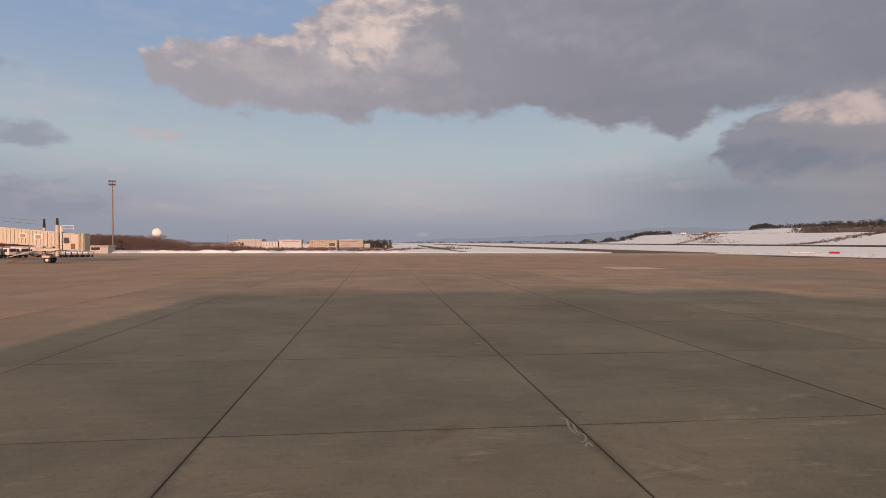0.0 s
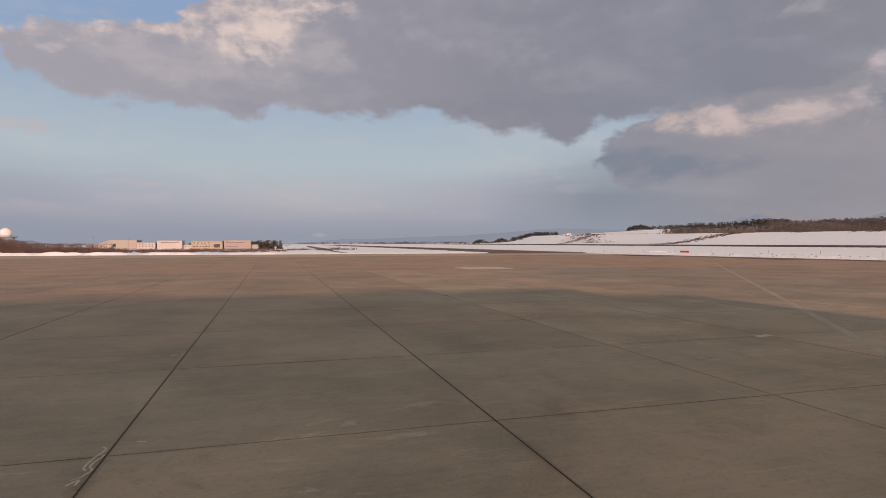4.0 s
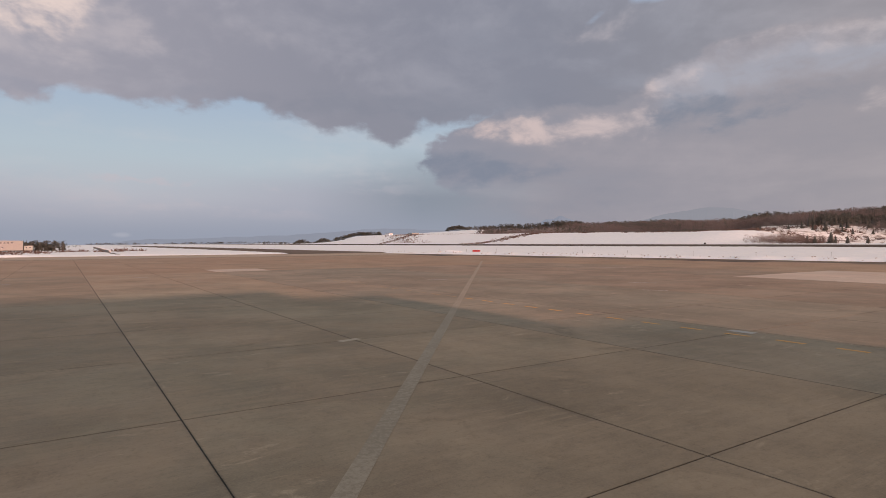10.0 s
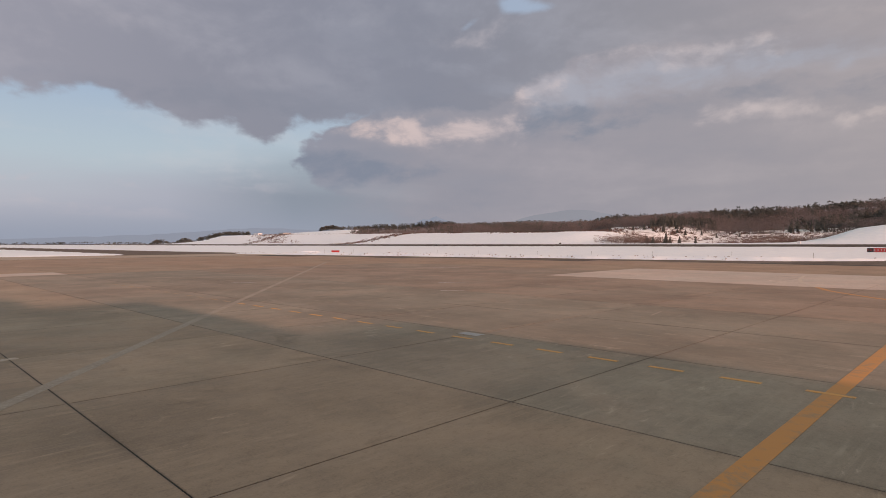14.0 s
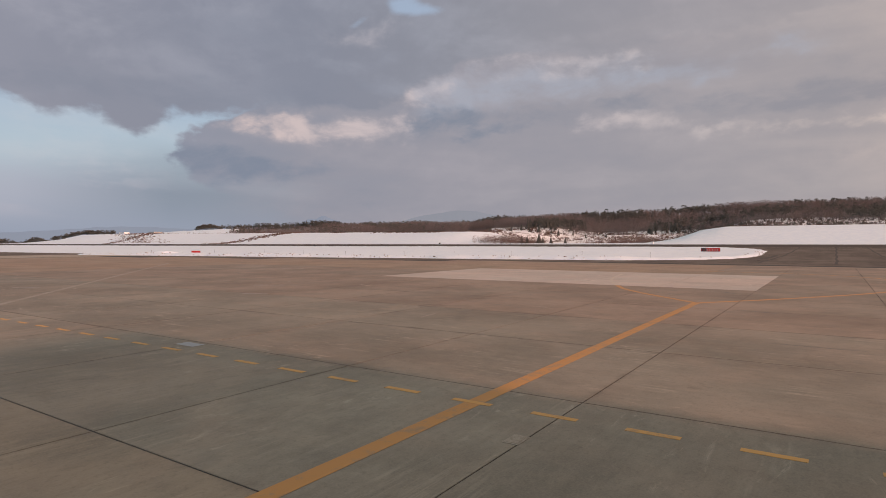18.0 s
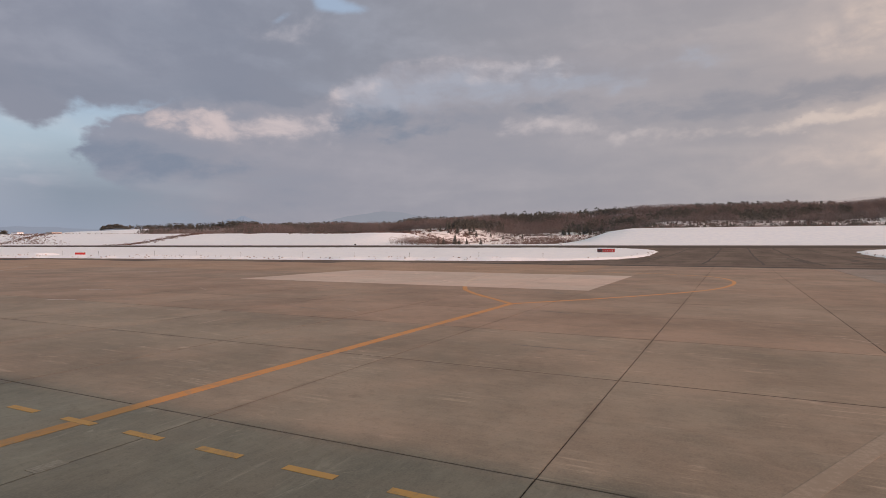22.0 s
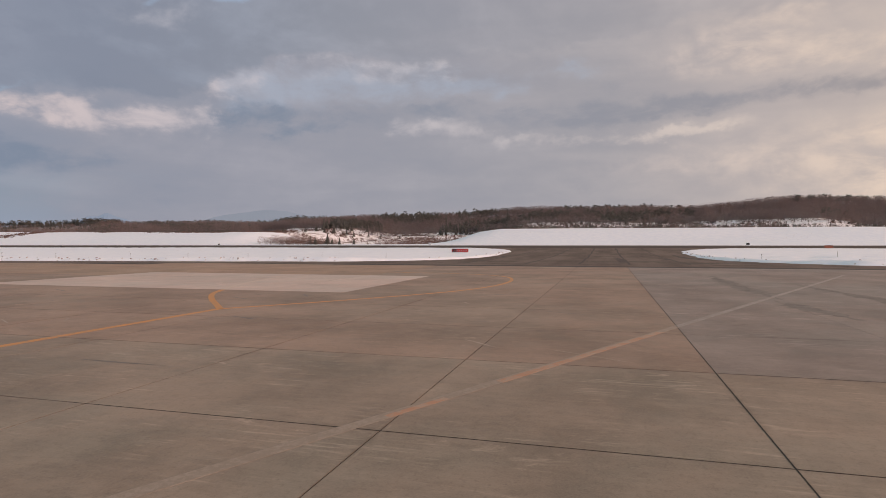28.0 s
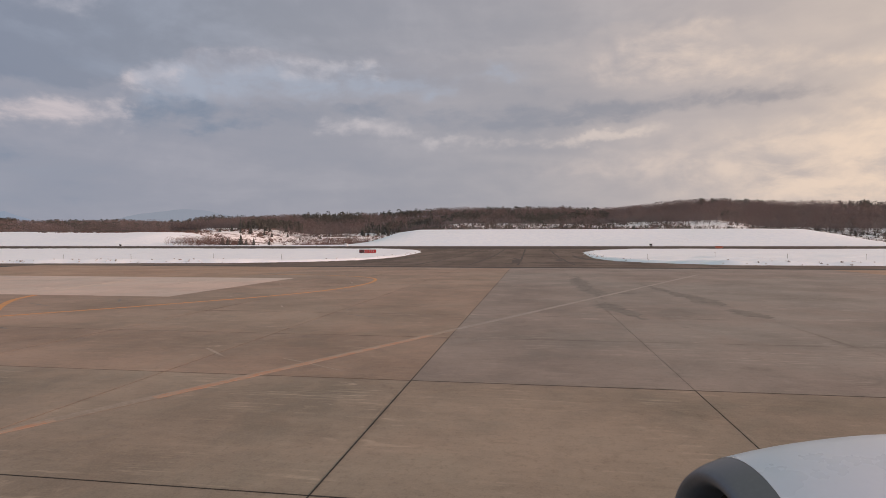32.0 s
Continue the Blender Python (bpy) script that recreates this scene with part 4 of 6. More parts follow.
stain([(114, -46.0), (104, -45.4), (93.6, -45.4), (84.5, -45.7)], 2.3, 81)
stain([(82.5, -45.4), (79.4, -45.4), (76.8, -46.0), (74.0, -46.4)], 1.6, 83)
stain([(101, -50.6), (93, -51.3), (85, -52.0), (80.8, -52.4)], 2.0, 85)
stain([(79.6, -52.2), (78.4, -52.25), (77.0, -52.4), (75.0, -52.8)], 1.7, 87)
for k, (ctrl, w) in enumerate((([(153.5, -31), (155.5, -40), (154.5, -50), (156.5, -60), (155, -72)], 3.2),
                               ([(158, -36.0), (168, -38.2), (180, -37.4), (194, -36.2)], 1.7),
                               ([(162, -66), (169, -58.5), (180, -54.5), (198, -52.6), (222, -52.4)], 2.6),
                               ([(168, -44), (176, -47), (190, -46.5)], 1.6),
                               ([(160, -1), (169, -5.0), (184, -7.4), (212, -7.8)], 2.0))):
    stain(ctrl, w, 91 + 2 * k, M_ASPHALT_DARK, 0.0165, "dark tarry wear along the asphalt taxiway")


# ------------------------------------------------------------------ things
def flagged_pole(x, y):
    z = float(land(x, y))
    p = empty("marker_pole", "thin dark delineator pole standing in roadside snow", "pole", "poles along the apron edge", (x, y, z - 0.25))
    bm = bmesh.new()
    tube(bm, (0, 0, 0), (0, 0, 1.15), 0.024, 0.018, 6)
    part("rod", bm, M_BLACK, p)
    bm = bmesh.new()
    box(bm, -0.04, -0.04, 1.15, 0.04, 0.04, 1.30, 0.012)
    part("reflector", bm, M_BARK, p, "small dark brown reflector head")


for k in range(13):
    y = 14 + 15.5 * k
    flagged_pole(float(apron_edge(y)) + 16 + 2.0 * math.sin(k * 2.1), y)
for k in range(9):
    flagged_pole(178 + 1.5 * math.sin(k * 1.3), -66 - 14.5 * k)


def guidance_sign(x, y, w, h, turn, cells, label, sunk=0.45):
    z = float(land(x, y))
    s = empty("taxiway_sign", label, "sign", at=(x, y, z - sunk))
    s.rotation_euler[2] = radians(turn)
    bm = bmesh.new()
    box(bm, -w / 2, -0.12, 0.55, w / 2, 0.12, 0.55 + h, 0.02)
    part("housing", bm, M_STEEL, s)
    x0 = -w / 2 + 0.05
    for kind, cw in cells:
        bm = bmesh.new()
        box(bm, x0, -0.145, 0.60, x0 + cw - 0.03, -0.122, 0.50 + h, 0.004)
        face = part("face", bm, M_BLACK if kind == "k" else M_RED, s, "black sign panel" if kind == "k" else "red sign panel")
        n = max(2, int(cw / 0.75))
        for i in range(0 if kind == "p" else n):
            bm = bmesh.new()
            xa = x0 + 0.12 + (cw - 0.2) * i / n
            box(bm, xa, -0.150, 0.60 + h * 0.18, xa + (cw - 0.2) / n * 0.26, -0.146, 0.50 + h * 0.78)
            part("bar", bm, M_CREAM if kind == "r" else M_RED, face)
        x0 += cw
    for sx in (-0.38, -0.12, 0.12, 0.38):
        bm = bmesh.new()
        tube(bm, (sx * w, 0, 0.0), (sx * w, 0, 0.56), 0.04, None, 8)
        part("leg", bm, M_STEEL, s)


guidance_sign(223.0, 11.0, 5.4, 1.15, -82, [("k", 1.5), ("r", 3.8)], "long red and black runway holding sign in snow")
guidance_sign(149.5, 161.0, 3.0, 0.85, -50, [("p", 2.9)], "red guidance sign half sunk in roadside snow", 0.72)


def cabinet(x, y, w, d, h, material, label):
    z = float(land(x, y))
    c = empty("equipment_cabinet", label, "cabinet", at=(x, y, z - 0.15))
    bm = bmesh.new()
    box(bm, -d / 2, -w / 2, 0.35, d / 2, w / 2, 0.35 + h, 0.03)
    part("case", bm, material, c)
    bm = bmesh.new()
    box(bm, -d / 2 - 0.05, -w / 2 - 0.05, 0.35 + h, d / 2 + 0.05, w / 2 + 0.05, 0.42 + h, 0.01)
    part("cap", bm, M_STEEL, c)
    for sy in (-1, 1):
        bm = bmesh.new()
        box(bm, -0.1, sy * w * 0.4 - 0.08, 0, 0.1, sy * w * 0.4 + 0.08, 0.35)
        part("foot", bm, M_STEEL, c)


cabinet(351.0, -100.0, 1.25, 0.9, 0.95, M_BLACK, "dark equipment cabinet beside the runway")
cabinet(283.0, -112.2, 2.5, 0.9, 0.85, M_ORANGE, "low red-brown box at the snow edge")
cabinet(283.0, 243.5, 1.1, 0.8, 0.75, M_BLACK, "dark runway light box in the snow")
cabinet(350.0, 60.0, 1.4, 0.9, 1.2, M_WHITE, "small white box beside the runway")
cabinet(352.0, 198.0, 0.9, 0.7, 0.75, M_BLACK, "dark equipment cabinet beside the runway")


def light_mast(x, y, h):
    m = empty("apron_light_mast", "tall slim steel floodlight mast at the apron edge", "light mast", at=(x, y, 0))
    bm = bmesh.new()
    tube(bm, (0, 0, -0.3), (0, 0, h - 0.6), 0.34, 0.20, 14)
    part("pole", bm, M_MAST, m, "dull grey steel shaft", True)
    bm = bmesh.new()
    box(bm, -0.6, -0.6, -0.3, 0.6, 0.6, 0.35, 0.05)
    part("footing", bm, M_SHOULDER, m)
    bm = bmesh.new()
    box(bm, -1.25, -0.12, h - 0.75, 1.25, 0.12, h - 0.55, 0.03)
    box(bm, -1.25, -0.12, h + 0.45, 1.25, 0.12, h + 0.6, 0.03)
    tube(bm, (0, 0, h - 0.7), (0, 0, h + 0.6), 0.12)
    part("crossarm", bm, M_MAST, m)
    for row, zz in ((0, h - 0.45), (1, h + 0.72)):
        for sx in (-1.0, -0.33, 0.33, 1.0):
            bm = bmesh.new()
            box(bm, sx - 0.30, -0.5, zz - 0.1, sx + 0.30, 0.12, zz + 0.42, 0.06)
            lamp = part("floodlight", bm, M_ROOF, m)
            bm = bmesh.new()
            box(bm, sx - 0.25, -0.52, zz - 0.05, sx + 0.25, -0.503, zz + 0.36)
            part("lens", bm, M_GLASS, lamp)


light_mast(-94.3, 215.0, 25.2)


def radar_tower(x, y):
    t = empty("radar_tower", "white radar dome on a steel lattice tower", "radar", at=(x, y, -1.3))
    bm = bmesh.new()
    bmesh.ops.create_icosphere(bm, subdivisions=3, radius=3.7, matrix=Matrix.Translation((0, 0, 11.9)))
    for v in list(bm.verts):
        if v.co.z < 9.2:
            v.co.z = 9.2
    part("dome", bm, M_WHITE, t, "white faceted radome")
    bm = bmesh.new()
    box(bm, -5.2, -5.2, 8.6, 5.2, 5.2, 9.15, 0.05)
    part("platform", bm, M_MAST, t)
    bm = bmesh.new()
    for k in range(12):
        a = -5.1 + 10.2 * k / 11
        for p in ((a, -5.1), (a, 5.1), (-5.1, a), (5.1, a)):
            tube(bm, (p[0], p[1], 9.1), (p[0], p[1], 10.2), 0.06, None, 4)
    for q in ((-5.1, -5.1, 5.1, -5.1), (-5.1, 5.1, 5.1, 5.1), (-5.1, -5.1, -5.1, 5.1), (5.1, -5.1, 5.1, 5.1)):
        tube(bm, (q[0], q[1], 10.2), (q[2], q[3], 10.2), 0.06, None, 4)
    part("railing", bm, M_STEEL, t)
    for sx in (-1, 1):
        for sy in (-1, 1):
            bm = bmesh.new()
            tube(bm, (sx * 4.2, sy * 4.2, -0.5), (sx * 3.8, sy * 3.8, 8.7), 0.28, None, 8)
            part("leg", bm, M_MAST, t)
    for k, z in enumerate((0.5, 3.2, 5.9)):
        for a, b in (((-4, -4), (4, -4)), ((-4, 4), (4, 4)), ((-4, -4), (-4, 4)), ((4, -4), (4, 4))):
            bm = bmesh.new()
            tube(bm, (a[0], a[1], z), (b[0], b[1], z + 2.7), 0.12, None, 6)
            part("brace", bm, M_MAST, t)


radar_tower(-167.0, 459.0)


# ---- boarding bridge
def boarding_bridge():
    p1, p0 = Vector((-52.7, 98.9, 0)), Vector((-96.0, 90.7, 0))
    d = (p1 - p0).normalized()
    turn = math.atan2(d.y, d.x)
    L = (p1 - p0).length
    b = empty("boarding_bridge", "cream ribbed passenger boarding bridge on wheeled drive columns", "boarding bridge", at=p1)
    b.rotation_euler[2] = turn
    slope = 0.085

    def zz(x):
        return 2.75 - slope * x
    bm = bmesh.new()
    for x0, x1, w, h, lift in ((-L, -17.0, 1.7, 2.9, -0.05), (-18.5, 0.0, 1.5, 2.75, 0.0)):
        vs = [(x, y, zz(x) + z + lift) for x in (x0, x1) for y, z in ((-w, 0), (w, 0), (w, h), (-w, h))]
        bv = [bm.verts.new(v) for v in vs]
        for f in ((0, 1, 2, 3), (7, 6, 5, 4), (0, 4, 5, 1), (1, 5, 6, 2), (2, 6, 7, 3), (3, 7, 4, 0)):
            bm.faces.new([bv[k] for k in f])
    bmesh.ops.recalc_face_normals(bm, faces=bm.faces[:])
    tunnel = part("tunnel", bm, M_BRIDGE, b)
    n = int((L - 1) / 0.55)
    rib_me = {}
    for k in range(n):
        x = -0.4 - 0.55 * k
        big = x < -17.5
        w, h, lift = (1.7, 2.9, -0.05) if big else (1.5, 2.75, 0.0)
        if big not in rib_me:
            rb = bmesh.new()
            box(rb, -0.14, -0.09, 0.12, 0.14, 0.09, h - 0.12, 0.04)
            me = bpy.data.meshes.new("rib")
            rb.to_mesh(me)
            rb.free()
            me.materials.append(M_BRIDGE)
            rib_me[big] = me
        for s in (-1, 1):
            r = new("rib", rib_me[big])
            r.parent = tunnel
            r.location = (x, s * (w + 0.03), zz(x) + lift)
    for x in (-3.3, -5.6):
        bm = bmesh.new()
        box(bm, x - 0.6, -1.64, zz(x) + 1.15, x + 0.6, -1.57, zz(x) + 2.05, 0.02)
        w = part("window", bm, M_WHITE, tunnel, "small framed window")
        bm = bmesh.new()
        box(bm, x - 0.42, -1.66, zz(x) + 1.27, x + 0.42, -1.645, zz(x) + 1.93)
        part("pane", bm, M_CREAM_DARK, tunnel)
    # lift columns and bogie
    for sy in (-1, 1):
        bm = bmesh.new()
        xc = -1.9 - 1.65 * sy
        tube(bm, (xc, sy * 2.1, 1.2), (xc, sy * 2.1, 6.7 if sy < 0 else 6.3), 0.29 if sy < 0 else 0.24, None, 14)
        col = part("lift_column", bm, M_BRIDGE, b)
        bm = bmesh.new()
        tube(bm, (xc, sy * 2.1, 6.7 if sy < 0 else 6.3), (xc, sy * 2.1, 7.9), 0.24, 0.17, 12)
        part("column_cap", bm, M_RUBBER, col)
    bm = bmesh.new()
    box(bm, -3.9, -2.5, 2.15, 0.2, 2.5, 2.6, 0.05)
    box(bm, -2.6, -2.2, 0.95, -1.4, 2.2, 1.35, 0.05)
    part("bogie_frame", bm, M_BRIDGE, b)
    for sy in (-1.45, -0.85, 0.85, 1.45):
        bm = bmesh.new()
        tube(bm, (-2.0, sy - 0.2, 0.55), (-2.0, sy + 0.2, 0.55), 0.55, None, 18)
        wheel = part("wheel", bm, M_RUBBER, b)
        bm = bmesh.new()
        tube(bm, (-2.0, sy - 0.22, 0.55), (-2.0, sy + 0.22, 0.55), 0.26, None, 12)
        part("rim", bm, M_STEEL, wheel)
    # cab at the aircraft end
    bm = bmesh.new()
    tube(bm, (1.0, 0, 2.3), (1.0, 0, 5.3), 1.7, None, 20)
    part("rotunda", bm, M_BRIDGE, b)
    bm = bmesh.new()
    box(bm, 1.6, -1.75, 2.25, 2.9, 1.75, 5.15, 0.08)
    part("cab", bm, M_BRIDGE, b)
    for k in range(5):
        bm = bmesh.new()
        box(bm, 2.9 + 0.2 * k, -1.85 - 0.06 * (k % 2), 2.1, 3.05 + 0.2 * k, 1.85 + 0.06 * (k % 2), 5.25, 0.04)
        part("bellows", bm, M_BRIDGE, b, "folded canopy section")
    for zr in (0.9, 1.5):
        bm = bmesh.new()
        tube(bm, (-L, -1.2, zz(-L) + 2.9 + zr), (-3.5, -1.2, zz(-3.5) + 2.9 + zr), 0.035, None, 6)
        part("roof_cable", bm, M_MAST, b)
    bm = bmesh.new()
    box(bm, 0.15, -1.95, 2.0, 0.35, -1.75, 6.6, 0.02)
    part("post", bm, M_WHITE, b)
    bm = bmesh.new()
    box(bm, 2.92, -1.80, 2.3, 3.02, 1.80, 5.1)
    part("gasket", bm, M_RUBBER, b)
    for x, y in ((1.0, -1.80),):
        bm = bmesh.new()
        box(bm, x - 0.4, y, 3.5, x + 0.4, y + 0.06, 4.5, 0.02)
        part("window", bm, M_GLASS, b)
    bm = bmesh.new()
    box(bm, 1.75, -1.90, 2.5, 2.35, -1.78, 3.4, 0.04)
    part("control_box", bm, M_STAIR, b)
    # outside stair
    stair = []
    for s in (-2.55, -1.75):
        bm = bmesh.new()
        tube(bm, (0.2, s, 2.35), (-7.6, s, 0.15), 0.07, None, 6)
        part("stringer", bm, M_STAIR, b)
        bm = bmesh.new()
        tube(bm, (0.2, s, 3.3), (-7.6, s, 1.1), 0.04, None, 6)
        part("handrail", bm, M_STEEL, b)
    for k in range(12):
        bm = bmesh.new()
        x = 0.0 - 7.4 * k / 11
        box(bm, x - 0.15, -2.55, 2.29 - 2.1 * k / 11, x + 0.15, -1.75, 2.33 - 2.1 * k / 11)
        part("tread", bm, M_STEEL, b)
    bm = bmesh.new()
    for x in (0.4, 2.2):
        tube(bm, (x, -1.7, 5.5), (x, -1.7, 6.6), 0.05, None, 6)
    tube(bm, (0.4, -1.7, 6.6), (2.2, -1.7, 6.6), 0.05, None, 6)
    tube(bm, (0.4, -1.7, 6.05), (2.2, -1.7, 6.05), 0.05, None, 6)
    part("roof_rail", bm, M_WHITE, b)


boarding_bridge()


def truck(x, y, turn, body_mat, label, long=5.4):
    t = empty("service_truck", label, "truck", "parked service trucks", (x, y, 0))
    t.rotation_euler[2] = radians(turn)
    bm = bmesh.new()
    box(bm, 0.9, -1.0, 0.55, 2.6, 1.0, 2.35, 0.18)
    cab = part("cab", bm, M_WHITE, t)
    bm = bmesh.new()
    box(bm, 2.35, -0.85, 1.4, 2.615, 0.85, 2.1, 0.05)
    part("windscreen", bm, M_GLASS, cab)
    for s in (-1, 1):
        bm = bmesh.new()
        box(bm, 1.4, s * 1.005 - 0.01, 1.4, 2.2, s * 1.005 + 0.01, 2.05)
        part("side_window", bm, M_GLASS, cab)
        bm = bmesh.new()
        box(bm, 2.6, s * 0.75 - 0.14, 0.75, 2.64, s * 0.75 + 0.14, 0.95)
        part("headlight", bm, M_WHITE, t)
    bm = bmesh.new()
    box(bm, -long / 2, -1.05, 0.75, 0.8, 1.05, 2.6, 0.06)
    part("load_box", bm, body_mat, t)
    bm = bmesh.new()
    box(bm, -long / 2, -0.85, 0.45, 2.55, 0.85, 0.75, 0.03)
    part("chassis", bm, M_BLACK, t)
    for wx in (-1.7, 1.7):
        for s in (-1, 1):
            bm = bmesh.new()
            tube(bm, (wx, s * 0.72, 0.42), (wx, s * 1.0, 0.42), 0.42, None, 14)
            w = part("wheel", bm, M_RUBBER, t)
            bm = bmesh.new()
            tube(bm, (wx, s * 0.71, 0.42), (wx, s * 1.015, 0.42), 0.2, None, 10)
            part("rim", bm, M_STEEL, w)


truck(-82.0, 131.5, -20, M_ROOF, "grey and white box truck parked beside the terminal road")
truck(-82.0, 136.5, -25, M_WHITE, "white box truck parked beside the terminal road")
truck(-81.5, 140.5, -15, M_ROOF, "grey service truck with white cab, parked")
truck(-80.8, 144.4, -20, M_WHITE, "white box truck parked beside the terminal road")
truck(-83.6, 128.6, -20, M_WHITE, "white box truck parked beside the terminal road")


def dolly(x, y, turn):
    d = empty("baggage_dolly", "empty dark steel baggage dolly parked in a row", "dolly", "row of baggage dollies", (x, y, 0))
    d.rotation_euler[2] = radians(turn)
    bm = bmesh.new()
    box(bm, -0.9, -0.75, 0.45, 0.9, 0.75, 0.58, 0.02)
    part("deck", bm, M_BLACK, d)
    bm = bmesh.new()
    for s in (-0.88, 0.88):
        tube(bm, (s, -0.7, 0.58), (s, -0.7, 1.35), 0.04, None, 6)
        tube(bm, (s, 0.7, 0.58), (s, 0.7, 1.35), 0.04, None, 6)
        tube(bm, (s, -0.7, 1.35), (s, 0.7, 1.35), 0.04, None, 6)
    part("end_frame", bm, M_BLACK, d)
    for sx in (-0.6, 0.6):
        for sy in (-0.6, 0.6):
            bm = bmesh.new()
            tube(bm, (sx, sy - 0.08, 0.24), (sx, sy + 0.08, 0.24), 0.24, None, 10)
            part("wheel", bm, M_RUBBER, d)


for k in range(6):
    dolly(-71.90 + 0.940 * k, 135.40 + 0.700 * k, 80)



# ---- the low barrier along the north field
def barrier():
    b = empty("barrier", "low grey-green barrier wall in the snow field", "barrier", at=(36.0, 250.0, 0))
    for k in range(30):
        y0, x0 = 11.5 * k, 0.27 * k
        bm = bmesh.new()
        box(bm, x0 - 0.12, y0, -0.3, x0 + 0.12, y0 + 11.3, 0.95 + 0.03 * math.sin(k * 2.3), 0.03)
        part("panel", bm, M_BARRIER, b)
        bm = bmesh.new()
        box(bm, x0 - 0.2, y0 - 0.15, -0.3, x0 + 0.2, y0 + 0.15, 1.05, 0.02)
        part("post", bm, M_STEEL, b)
    r = empty("kerb_rail", "thin dark rail half buried in roadside snow", "rail", at=(35.7, 192.0, 0))
    for k in range(5):
        bm = bmesh.new()
        box(bm, -0.15, 11.5 * k, -0.3, 0.15, 11.5 * k + 11.3, 0.36, 0.02)
        part("rail", bm, M_BARRIER, r)


barrier()


# ---- far buildings
def far_building(name, x0, x1, h, dist, material, label, rows=(), pitched=False, deep=22.0):
    """A block facing the apron, from x0 to x1."""
    b = empty(name, label, "building", at=((x0 + x1) / 2, dist, -3.4 if 500 < dist < 1000 else 0))
    w = x1 - x0
    bm = bmesh.new()
    box(bm, -w / 2, 0, -1.0, w / 2, deep, h, 0.1)
    wall = part("wall", bm, material, b)
    bm = bmesh.new()
    if pitched:
        pts = [(-w / 2 - 0.5, h), (-w * 0.22, h + 4.4), (w / 2 + 0.5, h + 4.4), (w / 2 + 0.5, h)]
        a = [bm.verts.new((x, -0.5, z + 0.01)) for x, z in pts]
        c = [bm.verts.new((x, deep + 0.5, z + 0.01)) for x, z in pts]
        bm.faces.new(a), bm.faces.new(c[::-1])
        for k in range(4):
            bm.faces.new((a[k], c[k], c[(k + 1) % 4], a[(k + 1) % 4]))
        bmesh.ops.recalc_face_normals(bm, faces=bm.faces[:])
        part("roof", bm, material, b)
    else:
        box(bm, -w / 2 - 0.3, -0.3, h, w / 2 + 0.3, deep + 0.3, h + 0.45, 0.05)
        part("roof", bm, M_ROOF, b)
    for z0, hh, n, ww, xa, xb in rows:
        for k in range(n):
            x = -w / 2 + w * (xa + (xb - xa) * (k + 0.5) / n)
            bm = bmesh.new()
            box(bm, x - ww / 2 - 0.15, -0.12, z0 - 0.15, x + ww / 2 + 0.15, -0.02, z0 + hh + 0.15)
            win = part("window", bm, M_WHITE, b)
            bm = bmesh.new()
            box(bm, x - ww / 2, -0.16, z0, x + ww / 2, -0.125, z0 + hh)
            part("pane", bm, M_GLASS, win)
    return b


far_building("hangar", -212, -168, 6.8, 866, M_BUFF, "wide cream hangar with a pitched roof, far off", [(2.0, 4.5, 3, 3.0, 0.1, 0.45)], True, 30)
far_building("shed", -224, -196, 4.8, 855, M_BUFF, "low buff annex shed beside a hangar", [(2.2, 1.6, 4, 1.6, 0.1, 0.9)])
far_building("office_building", -167, -144, 7.4, 862, M_CREAM, "cream two-storey block beside a hangar", [(1.6, 1.6, 5, 1.6, 0.05, 0.95), (4.6, 1.6, 5, 1.6, 0.05, 0.95)])
far_building("office_building", -142, -110, 10.2, 862, M_CREAM, "cream hall with a row of high windows", [(7.0, 1.8, 7, 1.9, 0.15, 0.9)])
far_building("shed", -109, -99, 4.2, 866, M_CREAM, "small cream shed between larger halls", [(1.8, 1.5, 2, 1.5, 0.1, 0.9)])
far_building("warehouse", -99, -58, 9.6, 864, M_CREAM_DARK, "ochre warehouse with two rows of windows", [(6.2, 1.7, 5, 2.4, 0.05, 0.62), (1.8, 1.6, 6, 2.4, 0.05, 0.62), (0.6, 5.2, 1, 9.0, 0.68, 0.96)])
far_building("warehouse", -56, -20, 10.6, 866, M_PINK, "pale pink warehouse with a row of windows", [(7.4, 1.7, 7, 2.2, 0.05, 0.75), (1.6, 1.6, 4, 2.2, 0.05, 0.5)])
far_building("shed", -19, -10, 4.4, 866, M_BUFF, "small cream shed beside a pink warehouse", [(1.8, 1.5, 2, 1.5, 0.1, 0.9)])
far_building("shed", -88.8, -83.0, 2.1, 185.5, M_CREAM, "low cream shed beside the light mast", [(1.0, 1.0, 2, 1.4, 0.1, 0.6)], False, 5.0)
far_building("house", 744, 764, 5.5, 1230, M_PINK, "small reddish house on the snowy hill", [(2.0, 1.5, 3, 1.5, 0.1, 0.9)]).location.z = float(land(754, 1236))
far_building("house", 690, 701, 5.0, 1250, M_WHITE, "small white house on the snowy hill", [(2.0, 1.5, 2, 1.5, 0.1, 0.9)]).location.z = float(land(695, 1256))


def utility_pole(x, y, h):
    p = empty("utility_pole", "slim grey utility pole among snowy fields", "pole", "poles by the far halls", (x, y, float(land(x, y)) - 0.3))
    bm = bmesh.new()
    tube(bm, (0, 0, 0), (0, 0, h), 0.24, 0.16, 8)
    part("shaft", bm, M_MAST, p)
    for z in (h - 0.6, h - 1.7):
        bm = bmesh.new()
        box(bm, -1.0, -0.08, z - 0.08, 1.0, 0.08, z + 0.08, 0.02)
        part("crossarm", bm, M_MAST, p)


utility_pole(-142.0, 570.0, 14.0)
utility_pole(-137.0, 674.0, 15.0)


